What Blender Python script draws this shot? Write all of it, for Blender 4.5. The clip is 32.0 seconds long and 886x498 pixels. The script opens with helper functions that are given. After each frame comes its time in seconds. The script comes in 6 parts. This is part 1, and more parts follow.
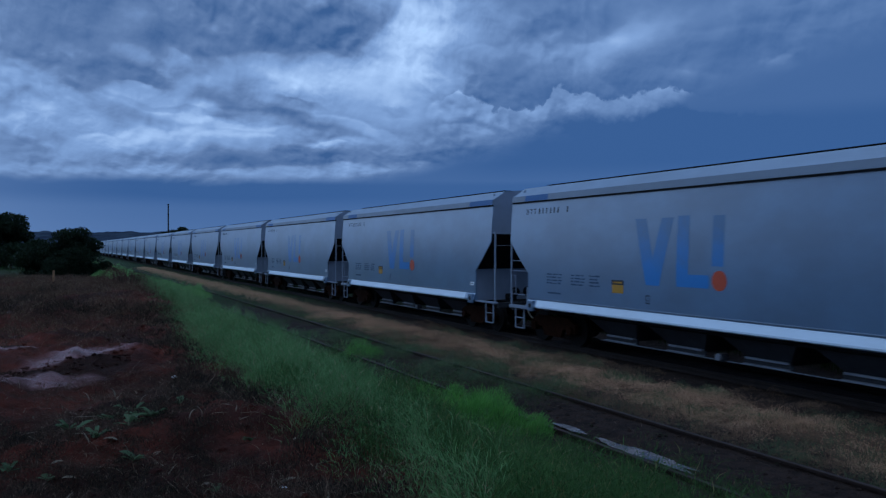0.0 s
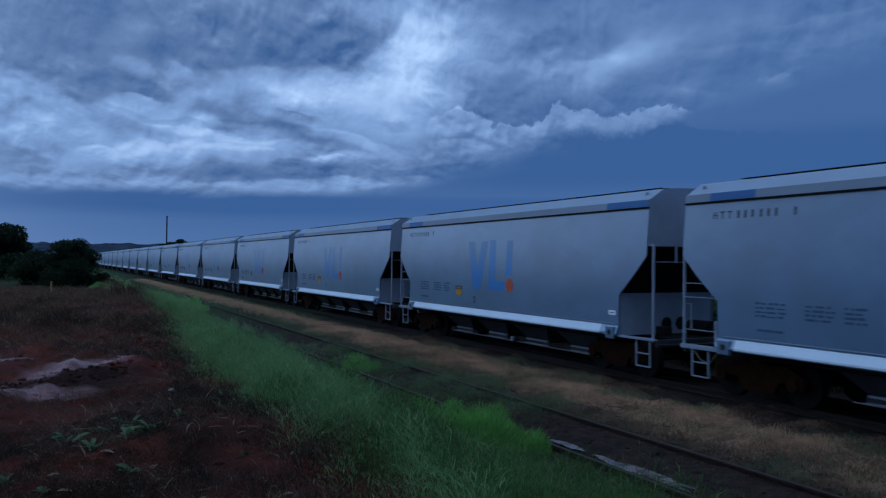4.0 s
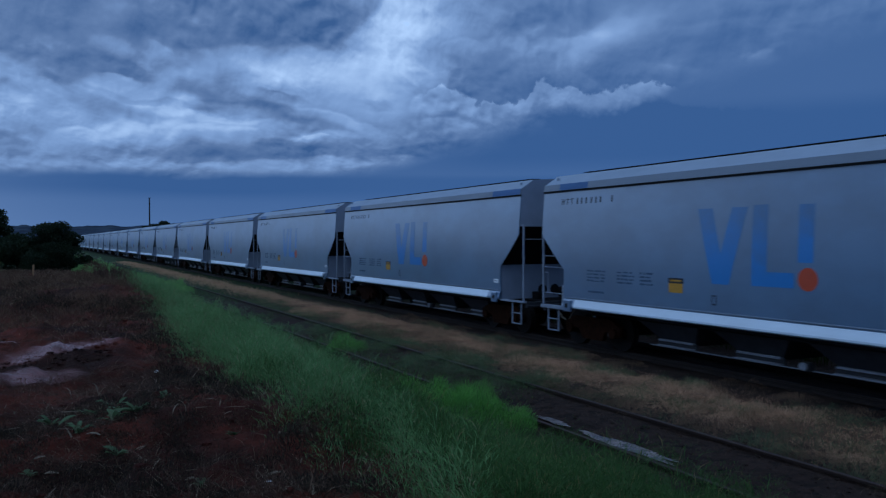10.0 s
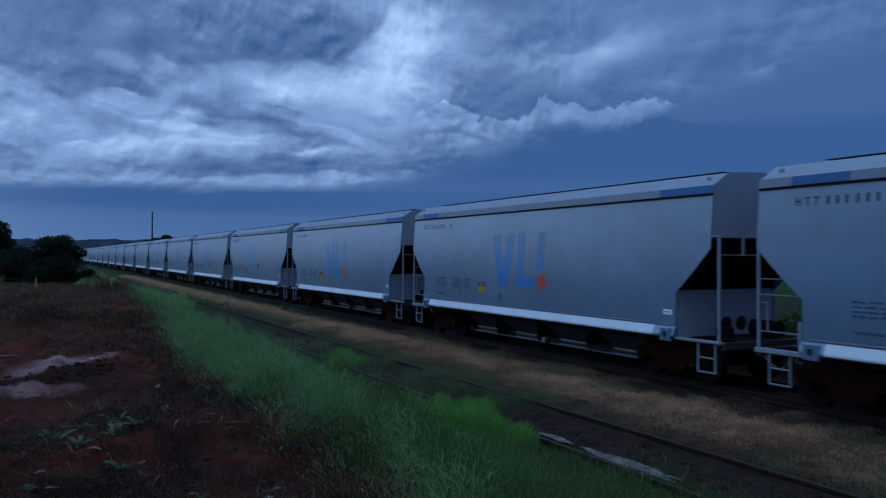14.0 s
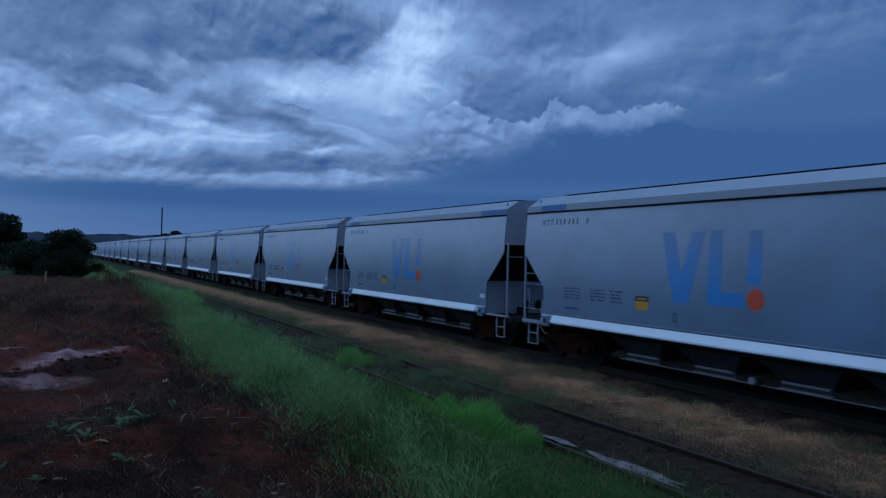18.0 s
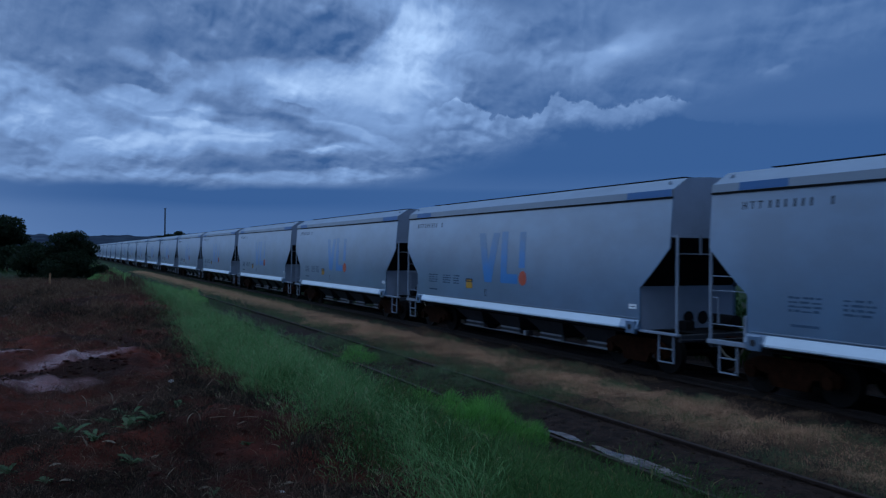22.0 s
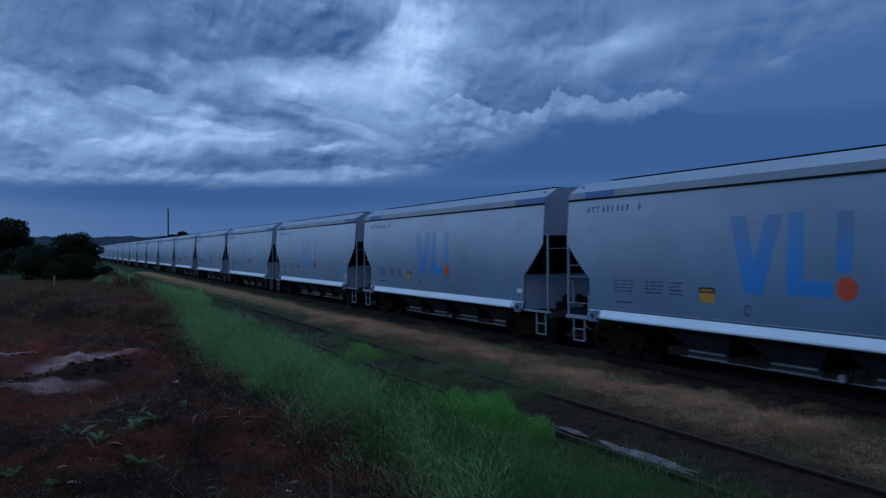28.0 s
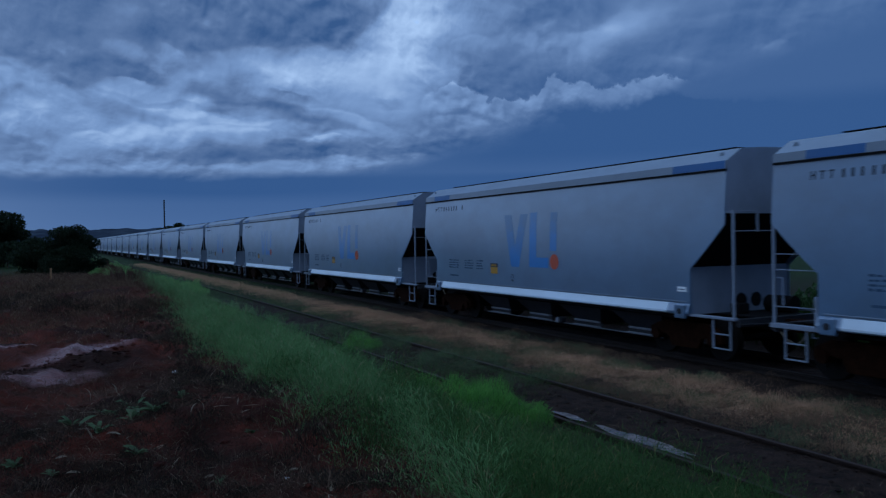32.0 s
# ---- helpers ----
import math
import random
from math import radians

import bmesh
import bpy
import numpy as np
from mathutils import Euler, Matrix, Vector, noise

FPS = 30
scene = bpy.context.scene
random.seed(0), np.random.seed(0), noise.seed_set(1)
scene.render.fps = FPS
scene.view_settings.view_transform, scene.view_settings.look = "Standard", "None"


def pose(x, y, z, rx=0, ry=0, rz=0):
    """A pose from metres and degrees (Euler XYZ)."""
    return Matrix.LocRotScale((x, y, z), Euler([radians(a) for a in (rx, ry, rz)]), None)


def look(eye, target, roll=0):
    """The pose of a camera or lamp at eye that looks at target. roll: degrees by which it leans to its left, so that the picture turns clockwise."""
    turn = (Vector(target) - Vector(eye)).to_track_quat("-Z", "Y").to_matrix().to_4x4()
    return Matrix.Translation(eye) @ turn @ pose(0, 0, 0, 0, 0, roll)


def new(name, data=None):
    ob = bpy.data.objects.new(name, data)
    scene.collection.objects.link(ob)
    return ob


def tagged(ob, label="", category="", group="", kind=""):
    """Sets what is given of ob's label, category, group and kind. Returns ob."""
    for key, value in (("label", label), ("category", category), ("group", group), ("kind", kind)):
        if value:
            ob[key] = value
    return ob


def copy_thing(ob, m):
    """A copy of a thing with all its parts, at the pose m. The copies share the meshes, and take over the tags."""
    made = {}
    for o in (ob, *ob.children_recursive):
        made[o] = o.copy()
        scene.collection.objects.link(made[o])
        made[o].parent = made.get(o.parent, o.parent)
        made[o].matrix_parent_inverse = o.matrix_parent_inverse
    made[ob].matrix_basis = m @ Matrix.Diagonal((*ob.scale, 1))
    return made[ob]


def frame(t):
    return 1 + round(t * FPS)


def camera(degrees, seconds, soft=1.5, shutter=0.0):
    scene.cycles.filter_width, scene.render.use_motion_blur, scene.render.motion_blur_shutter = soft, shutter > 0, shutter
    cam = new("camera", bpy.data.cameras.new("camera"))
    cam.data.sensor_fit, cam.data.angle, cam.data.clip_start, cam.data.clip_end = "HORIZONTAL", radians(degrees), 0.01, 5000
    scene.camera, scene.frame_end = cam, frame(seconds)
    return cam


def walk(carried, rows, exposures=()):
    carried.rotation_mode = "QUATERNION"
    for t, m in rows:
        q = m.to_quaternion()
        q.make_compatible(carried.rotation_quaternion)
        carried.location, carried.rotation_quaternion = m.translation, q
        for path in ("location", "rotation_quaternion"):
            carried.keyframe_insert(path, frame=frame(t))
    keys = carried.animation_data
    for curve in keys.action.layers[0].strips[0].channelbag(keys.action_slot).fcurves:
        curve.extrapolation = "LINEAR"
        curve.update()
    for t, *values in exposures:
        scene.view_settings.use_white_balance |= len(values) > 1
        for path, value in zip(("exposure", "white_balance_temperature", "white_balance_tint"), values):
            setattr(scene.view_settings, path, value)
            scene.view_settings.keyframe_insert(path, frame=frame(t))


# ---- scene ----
def aim(t, x, y, z, yaw, pitch, roll):
    """A row of the path: yaw to the right of the track's direction, pitch up and lean, in degrees."""
    a, b = radians(yaw), radians(pitch)
    eye = Vector((x, y, z))
    return t, look(eye, eye + Vector((math.sin(a) * math.cos(b), math.cos(a) * math.cos(b), math.sin(b))), roll)


# ---- camera: handheld on the bank, y runs along the track, x across it, z = 0 at the rail heads ----
cam = camera(57.47, 32.0, soft=1.3, shutter=0.4)
walk(cam, [aim(*row) for row in (
    (0.0, 0.009, -0.007, 2.847, 25.57, -0.17, -0.02), (0.5, -0.004, -0.019, 2.850, 25.45, 0.11, 0.22),
    (1.0, -0.004, -0.010, 2.848, 25.32, 0.29, 0.60), (1.5, -0.003, -0.001, 2.844, 25.43, 0.25, 0.81),
    (2.0, -0.001, 0.013, 2.842, 25.69, 0.04, 0.84), (2.5, 0.001, 0.003, 2.845, 25.86, -0.01, 0.71),
    (3.0, -0.003, -0.009, 2.846, 25.73, 0.71, 0.58), (3.5, -0.004, -0.002, 2.850, 25.74, 0.89, 0.57),
    (5.5, 0.001, -0.002, 2.846, 25.47, 0.61, 0.21), (6.0, 0.001, 0.004, 2.849, 25.89, 0.12, -0.02),
    (6.5, -0.002, -0.002, 2.846, 26.82, -0.52, -0.23), (7.0, 0.001, -0.017, 2.843, 27.39, -0.64, -0.37),
    (7.5, 0.003, -0.007, 2.846, 27.14, -0.68, -0.31), (8.0, 0.000, -0.011, 2.851, 26.78, -0.61, -0.34),
    (8.5, -0.008, -0.024, 2.850, 26.40, -0.62, -0.50), (9.0, -0.002, -0.021, 2.848, 26.50, -0.72, -0.51),
    (9.5, -0.007, -0.035, 2.849, 26.66, -0.67, -0.25), (10.0, -0.003, -0.016, 2.848, 26.75, -0.61, -0.08),
    (10.5, -0.004, -0.037, 2.852, 26.88, -0.44, -0.18), (11.0, -0.001, -0.050, 2.853, 26.98, -0.37, -0.37),
    (11.5, -0.003, -0.027, 2.852, 27.13, -0.26, -0.15), (12.0, -0.006, -0.043, 2.852, 27.13, 0.11, -0.05),
    (12.5, -0.007, -0.046, 2.856, 27.19, 0.45, -0.05), (13.0, -0.006, -0.041, 2.851, 27.28, 0.63, 0.02),
    (13.5, -0.006, -0.023, 2.850, 26.97, 0.63, 0.17), (14.0, -0.009, -0.012, 2.850, 26.60, 0.47, 0.19),
    (14.5, -0.012, -0.029, 2.853, 26.15, 0.51, 0.02), (16.5, -0.008, -0.009, 2.845, 26.20, 0.33, 0.14),
    (17.0, -0.013, -0.026, 2.850, 26.25, 0.56, 0.40), (17.5, -0.017, -0.027, 2.846, 26.16, 0.72, 0.87),
    (18.0, -0.022, -0.046, 2.850, 26.03, 0.53, 1.26), (18.5, -0.028, -0.033, 2.851, 25.93, 0.53, 1.36),
    (19.0, -0.014, -0.030, 2.848, 26.03, 0.51, 1.25), (19.5, -0.020, -0.034, 2.846, 25.97, 0.37, 1.33),
    (20.0, -0.023, -0.035, 2.845, 25.70, 0.29, 1.53), (20.5, -0.020, -0.020, 2.848, 25.62, 0.24, 1.41),
    (21.0, -0.026, -0.042, 2.854, 25.64, 0.42, 1.08), (21.5, -0.021, -0.031, 2.850, 25.68, 0.47, 0.81),
    (22.0, -0.024, -0.038, 2.850, 25.81, 0.30, 0.50), (22.5, -0.017, -0.008, 2.848, 25.91, 0.18, 0.40),
    (23.0, -0.022, -0.042, 2.854, 25.97, -0.09, 0.36), (23.5, -0.016, -0.024, 2.852, 25.98, -0.31, 0.25),
    (24.0, -0.019, -0.036, 2.843, 25.68, -0.10, 0.14), (24.5, -0.018, -0.054, 2.851, 25.42, 0.24, 0.08),
    (25.0, -0.018, -0.053, 2.853, 25.50, 0.38, 0.06), (25.5, -0.017, -0.047, 2.854, 25.77, 0.34, 0.11),
    (27.5, -0.016, -0.029, 2.848, 26.04, 0.08, -0.09), (28.0, -0.017, -0.027, 2.852, 25.58, 0.06, -0.30),
    (28.5, -0.014, -0.036, 2.847, 25.59, -0.29, -0.43), (29.0, -0.011, -0.030, 2.847, 25.64, -0.30, -0.43),
    (29.5, -0.008, -0.024, 2.846, 25.69, -0.08, -0.39), (30.0, -0.011, -0.026, 2.845, 25.56, -0.13, -0.45),
    (30.5, -0.005, -0.023, 2.843, 25.47, -0.16, -0.76), (31.0, -0.007, -0.030, 2.848, 25.48, -0.33, -0.84),
    (31.5, -0.012, -0.024, 2.845, 25.78, -0.68, -0.78), (32.0, -0.010, -0.034, 2.838, 25.78, -0.77, -1.00),
)], exposures=((0, 0.0), (3.5, 0.03), (10, -0.06), (17, 0.0), (24, -0.04), (30, -0.08), (32, -0.20)))

# ---- world: storm clouds at dusk ----
def sky_world():
    world = bpy.data.worlds.new("dusk_sky")
    scene.world = world
    world.use_nodes = True
    tree = world.node_tree
    nodes, links = tree.nodes, tree.links
    nodes.clear()

    def node(kind, operation=""):
        n = nodes.new(kind)
        if operation:
            n.operation = operation
        return n

    def put(socket, value):
        if hasattr(value, "is_output"):
            links.new(value, socket)
        else:
            socket.default_value = value

    def calc(op, a, b=0.0, c=0.0, clamp=False):
        n = node("ShaderNodeMath", op)
        n.use_clamp = clamp
        for s, v in zip(n.inputs, (a, b, c)):
            put(s, v)
        return n.outputs[0]

    def vec(op, a, b=(0, 0, 0), out=0):
        n = node("ShaderNodeVectorMath", op)
        put(n.inputs[0], a)
        put(n.inputs[1], b)
        return n.outputs[out]

    def fbm(v, scale, detail, rough):
        n = node("ShaderNodeTexNoise")
        put(n.inputs["Vector"], v)
        n.inputs["Scale"].default_value, n.inputs["Detail"].default_value, n.inputs["Roughness"].default_value = scale, detail, rough
        return n

    def step(v, low, high):
        n = node("ShaderNodeMapRange")
        n.interpolation_type = "SMOOTHSTEP"
        put(n.inputs[0], v)
        put(n.inputs[1], low)
        put(n.inputs[2], high)
        return n.outputs[0]

    way = vec("NORMALIZE", node("ShaderNodeTexCoord").outputs["Generated"])
    split = node("ShaderNodeSeparateXYZ")
    put(split.inputs[0], way)
    sx, sy, sz = split.outputs
    az = calc("MULTIPLY", calc("ARCTAN2", sx, sy), 57.2958)
    el = calc("MULTIPLY", calc("ARCSINE", sz), 57.2958)
    join = node("ShaderNodeCombineXYZ")
    put(join.inputs[0], az)
    put(join.inputs[1], el)
    flat = join.outputs[0]
    # wide and fine billows push the cloud forms about
    wide = fbm(vec("MULTIPLY", flat, (0.12, 0.24, 1.0)), 1.0, 4.0, 0.48)
    fine = fbm(vec("MULTIPLY", flat, (0.35, 0.55, 1.0)), 1.0, 4.0, 0.45)
    push_wide = vec("MULTIPLY", vec("SUBTRACT", wide.outputs["Color"], (0.5, 0.5, 0.5)), (5.0, 2.2, 0.0))
    push_fine = vec("MULTIPLY", vec("SUBTRACT", fine.outputs["Color"], (0.5, 0.5, 0.5)), (2.6, 1.9, 0.0))
    soft_at = vec("ADD", vec("ADD", flat, push_wide), push_fine)
    sharp_at = vec("ADD", flat, push_fine)
    edge_at = vec("ADD", vec("ADD", flat, vec("MULTIPLY", push_wide, (0.16, 0.16, 0.0))), vec("MULTIPLY", push_fine, (0.55, 0.55, 0.0)))
    total = [0.0]

    def apart(v):
        n = node("ShaderNodeSeparateXYZ")
        put(n.inputs[0], v)
        return n.outputs[0], n.outputs[1]

    soft_xy, sharp_xy, edge_xy = apart(soft_at), apart(sharp_at), apart(edge_at)

    def local(xy, a, e, wa, we, lean):
        """Places in a frame of its own for one cloud form: turned, and measured in its half-width and half-height."""
        c, s = math.cos(radians(lean)), math.sin(radians(lean))
        u = calc("MULTIPLY_ADD", xy[0], c / wa, calc("MULTIPLY_ADD", xy[1], s / wa, -(c * a + s * e) / wa))
        v = calc("MULTIPLY_ADD", xy[0], -s / we, calc("MULTIPLY_ADD", xy[1], c / we, (s * a - c * e) / we))
        return u, v

    def cloud(a, e, wa, we, lean, amount, crisp=False):
        u, v = local(sharp_xy if crisp else soft_xy, a, e, wa * 1.15, we * 1.15, lean)
        r = calc("MULTIPLY_ADD", u, u, calc("MULTIPLY", v, v))
        if crisp:
            r = calc("MULTIPLY", r, r)
        total[0] = calc("MULTIPLY_ADD", calc("EXPONENT", calc("MULTIPLY", r, -1.0)), amount, total[0])

    def rim(a, e, half, depth, lean, amount, sag=0.0):
        """A crisp cloud edge through (a, e) that fades away over the depth on its lower side; turned by 180 degrees, on its upper side."""
        u, v = local(edge_xy, a, e, half, depth, lean)
        uu = calc("MULTIPLY", u, u)
        v = calc("ADD", calc("MULTIPLY_ADD", uu, sag / depth, v), -0.5 * sag / depth)
        body = calc("MULTIPLY", step(v, 0.22, -0.10), step(v, -1.6, 0.05))
        total[0] = calc("MULTIPLY_ADD", calc("MULTIPLY", body, calc("EXPONENT", calc("MULTIPLY", calc("MULTIPLY", uu, uu), -0.8))), amount, total[0])

    cloud(22.7, 15.0, 3.2, 4.02, 0, 0.44)
    cloud(20.9, 11.6, 3.6, 2.28, 10, 0.24)
    cloud(26.6, 16.3, 4.0, 2.19, 0, 0.16)
    cloud(17.0, 11.5, 5.9, 1.51, -8, 0.19)
    cloud(0.8, 12.0, 2.6, 1.25, -28, -0.32, True)
    cloud(-0.5, 14.8, 5.5, 1.6, 5, -0.22)
    cloud(13.6, 14.2, 4.2, 1.05, 4, -0.27, True)
    cloud(8.4, 14.2, 2.2, 0.9, -20, -0.28, True)
    cloud(3.7, 9.9, 6.8, 0.86, -6, 0.19)
    cloud(0.0, 8.2, 4.0, 1.06, 0, 0.11)
    cloud(8.6, 7.7, 9.1, 0.97, -3, 0.23)
    cloud(3.0, 5.0, 10.1, 0.40, 0, 0.08)
    cloud(15.4, 5.2, 5.9, 0.35, 3, 0.06)
    cloud(13.8, 6.15, 5.4, 0.55, 3, -0.24, True)
    cloud(15.0, 9.2, 3.2, 0.5, -10, -0.16, True)
    cloud(9.8, 10.0, 2.0, 0.62, -28, -0.17, True)
    cloud(29.7, 11.6, 2.8, 1.53, 20, -0.16)
    cloud(36.4, 7.4, 7.1, 1.31, 8, -0.16)
    cloud(38.7, 14.1, 3.0, 1.10, 10, 0.21)
    cloud(34.1, 12.6, 4.3, 1.35, 10, 0.11)
    cloud(43.9, 15.0, 4.6, 0.57, 10, 0.08)
    cloud(50.9, 13.6, 2.9, 0.48, 14, 0.08)
    cloud(49.2, 15.2, 6.4, 0.68, 5, 0.06)
    cloud(4.2, 13.0, 1.8, 0.70, -5, 0.20, True)
    cloud(5.4, 11.2, 1.7, 0.43, -6, -0.36, True)
    cloud(1.6, 10.3, 1.6, 0.49, -10, -0.26, True)
    cloud(18.6, 15.1, 1.3, 1.65, 0, -0.32, True)
    cloud(22.1, 9.7, 1.2, 0.27, 0, -0.20, True)
    cloud(48.5, 12.1, 1.2, 0.28, 14, 0.14, True)
    cloud(10.9, 8.4, 3.0, 0.26, -4, 0.17, True)
    cloud(18.6, 7.2, 2.4, 0.27, 5, 0.20, True)
    cloud(7.2, 9.2, 3.3, 0.22, -5, -0.20, True)
    cloud(15.6, 11.4, 3.2, 1.0, 6, 0.15, True)
    cloud(8.0, 11.0, 1.6, 0.5, -10, 0.16, True)
    cloud(1.2, 10.6, 2.6, 0.45, -14, 0.14, True)
    cloud(6.0, 9.0, 3.0, 0.4, -6, 0.12, True)
    cloud(12.0, 7.9, 4.2, 0.35, 2, 0.14, True)
    cloud(4.0, 6.6, 2.4, 0.5, 12, 0.12, True)
    cloud(30.5, 13.6, 2.2, 0.5, 12, 0.08, True)
    cloud(37.2, 13.2, 1.6, 0.9, 30, 0.10, True)
    cloud(33.0, 14.6, 3.4, 0.7, 8, -0.08, True)
    cloud(43.5, 13.0, 3.0, 0.5, 12, -0.06, True)
    cloud(0.3, 13.6, 4.0, 2.2, 0, -0.32, True)
    cloud(1.4, 11.2, 2.4, 1.1, -25, -0.14, True)
    cloud(14.5, 9.0, 7.0, 3.0, -10, 0.06)
    cloud(29.0, 14.0, 5.0, 2.6, 0, 0.06)
    cloud(41.5, 15.4, 5.0, 1.6, 8, 0.09)
    cloud(54.0, 8.5, 7.0, 3.6, 0, -0.10)
    cloud(12.0, 15.4, 7.0, 1.2, 0, -0.17, True)
    cloud(20.5, 6.0, 6.0, 0.30, 0, -0.12, True)
    rim(12.8, 13.27, 6.7, 2.8, 182, -0.27, -0.4)
    rim(21.2, 15.45, 2.5, 2, 229, -0.24, -0)
    rim(1, 10.31, 1.9, 1.8, 160, -0.27, -0)
    rim(-1.8, 11.8, 1.6, 1.6, 178, -0.2, -0)
    rim(4.5, 10.87, 1.6, 0.95, 174, -0.46, -0.16)
    rim(4.2, 9.34, 2.4, 0.88, 167, 0.08, -0)
    rim(4.2, 9.13, 2.4, 1.04, -13, -0.10, 0)
    rim(9, 8.96, 2.6, 0.64, 183, 0.12, -0)
    rim(18.8, 8.82, 3.1, 0.88, -12, 0.22, 0.48)
    rim(18.4, 8.09, 3.5, 1.36, -13, -0.17, 0.48)
    rim(13, 9.47, 2.8, 0.88, -0, -0.17, 0)
    rim(4.6, 12.88, 1.5, 1.3, -14, 0.15, 0.4)
    rim(7.5, 13.02, 0.9, 0.88, -19, 0.17, 0.24)
    rim(15.3, 10.27, 1.3, 0.48, -10, -0.24, 0)
    rim(14.4, 10.8, 2.1, 1.04, 186, 0.17, -0)
    rim(-1.6, 6.72, 1.7, 1.6, -23, -0.17, 0)
    rim(2, 7.05, 1.5, 0.96, 13, 0.22, 0.4)
    rim(5, 7.71, 1.8, 0.88, 10, 0.15, 0.32)
    rim(8.8, 7.54, 1.7, 0.8, 18, 0.12, 0.24)
    rim(12.2, 7.71, 2.1, 0.96, 3, 0.14, 0.24)
    rim(17.7, 7.18, 1.3, 0.56, 4, 0.2, 0.24)
    rim(13.3, 5.48, 5, 1.44, 182, -0.2, -0.16)
    rim(12.3, 5.4, 4.4, 0.56, 3, 0.08, 0)
    rim(4.6, 10.75, 1.9, 0.7, -6, 0.14, 0)
    rim(2.4, 4.35, 5.6, 0.88, 184, 0.06, -0)
    rim(2.4, 4.28, 5.6, 1.04, 4, -0.14, 0)
    rim(13.5, 4.51, 5.5, 0.72, 182, 0.04, -0)
    rim(19.8, 4.94, 3.2, 0.72, 189, 0.05, -0)
    rim(17.1, 5.78, 2.7, 0.48, -1, 0.14, 0.2)
    rim(26.2, 11.77, 1, 0.8, 4, 0.1, 0.16)
    rim(35.4, 13.91, 1.5, 0.88, 5, 0.14, 0.24)
    rim(38.5, 14.8, 1.5, 1.6, 12, 0.1, 0.48)
    rim(42.5, 11.63, 2.4, 1.04, -8, 0.09, 0.16)
    rim(48.3, 12.08, 0.8, 0.96, 14, 0.17, 0.32)
    rim(47.9, 14.56, 6.3, 1.6, 182, -0.15, -0)
    rim(49.3, 13.64, 4.8, 1.04, 2, -0.1, 0)
    rim(51, 15.58, 3.1, 0.96, 4, 0.14, 0)
    rim(37.5, 11.1, 1.4, 1.6, 147, -0.17, -0)
    rim(27.2, 8.4, 2.1, 0.88, -5, 0.2, 0.4)
    rim(25.8, 6.67, 3.6, 0.88, 7, -0.17, 0)
    rim(24, 5.91, 2.2, 0.56, 1, 0.15, 0)
    rim(25.1, 9.9, 0.7, 0.8, 24, 0.14, 0.16)
    rim(32.7, 15.83, 1.7, 1.44, 19, -0.1, 0)
    rim(28, 13.83, 1.2, 1.04, 5, 0.12, 0.32)
    # the deck of cloud ends in a base that climbs towards the rain on the right
    warped = node("ShaderNodeSeparateXYZ")
    put(warped.inputs[0], soft_at)
    base = calc("ADD", calc("MULTIPLY", calc("POWER", calc("MAXIMUM", calc("SUBTRACT", az, 18.0), 0.0), 1.25), 0.085), 4.30)
    base = calc("ADD", base, calc("MULTIPLY", calc("SUBTRACT", warped.outputs[1], el), 0.5))
    deck = step(el, calc("SUBTRACT", base, 0.18), calc("ADD", base, calc("MULTIPLY_ADD", step(az, 18.0, 40.0), 2.3, 0.75)))
    level = calc("MULTIPLY_ADD", step(az, 52.0, 14.0), 0.18, 0.06)
    # cloud texture: flatter towards the horizon, where the deck is seen from the side
    lowered = calc("MULTIPLY", calc("LOGARITHM", calc("MULTIPLY_ADD", calc("MAXIMUM", el, 0.0), 0.1667, 1.0), math.e), 12.0)
    lay = node("ShaderNodeCombineXYZ")
    put(lay.inputs[0], az)
    put(lay.inputs[1], lowered)
    lay = vec("ADD", lay.outputs[0], vec("MULTIPLY", push_wide, (0.35, 0.35, 0.0)))
    folds = fbm(vec("ADD", vec("MULTIPLY", lay, (0.15, 0.28, 1.0)), vec("MULTIPLY", push_fine, (0.08, 0.10, 0))), 1.0, 8.0, 0.50)
    wisps = fbm(vec("MULTIPLY", lay, (0.5, 0.95, 1.0)), 1.0, 7.0, 0.58)
    texture = calc("ADD", calc("MULTIPLY", calc("SUBTRACT", step(folds.outputs[0], 0.36, 0.62), 0.5), 0.06), calc("MULTIPLY", calc("SUBTRACT", wisps.outputs[0], 0.5), 0.03))
    # billows lit from above: the difference between neighbouring places gives them bright tops and dark feet
    at = vec("ADD", vec("MULTIPLY", lay, (0.20, 0.40, 1.0)), vec("MULTIPLY", push_fine, (0.08, 0.10, 0)))
    for spread, shift, gain in ((0.6, (-0.05, 0.13, 0.0), 0.55), (1.6, (-0.05, 0.10, 0.0), 0.35), (4.2, (-0.05, 0.08, 0.0), 0.15)):
        here = vec("MULTIPLY", at, (spread, spread, 1.0))
        upper = fbm(vec("ADD", here, shift), 1.0, 4.0, 0.5)
        texture = calc("ADD", texture, calc("MULTIPLY", calc("SUBTRACT", fbm(here, 1.0, 4.0, 0.5).outputs[0], upper.outputs[0]), gain))
    # rounded heads with creases between them, lit from above and the left
    for seed, spread, gain in ((4.0, 0.20, 0.17), (9.0, 0.48, 0.13), (15.0, 1.15, 0.04)):
        here = vec("ADD", vec("MULTIPLY", lay, (spread, spread * 1.7, 1.0)), (seed, -seed, 0.0))
        low = calc("ABSOLUTE", calc("SUBTRACT", fbm(here, 1.0, 2.5, 0.5).outputs[0], 0.5))
        high = calc("ABSOLUTE", calc("SUBTRACT", fbm(vec("ADD", here, (-0.10, 0.22, 0.0)), 1.0, 2.5, 0.5).outputs[0], 0.5))
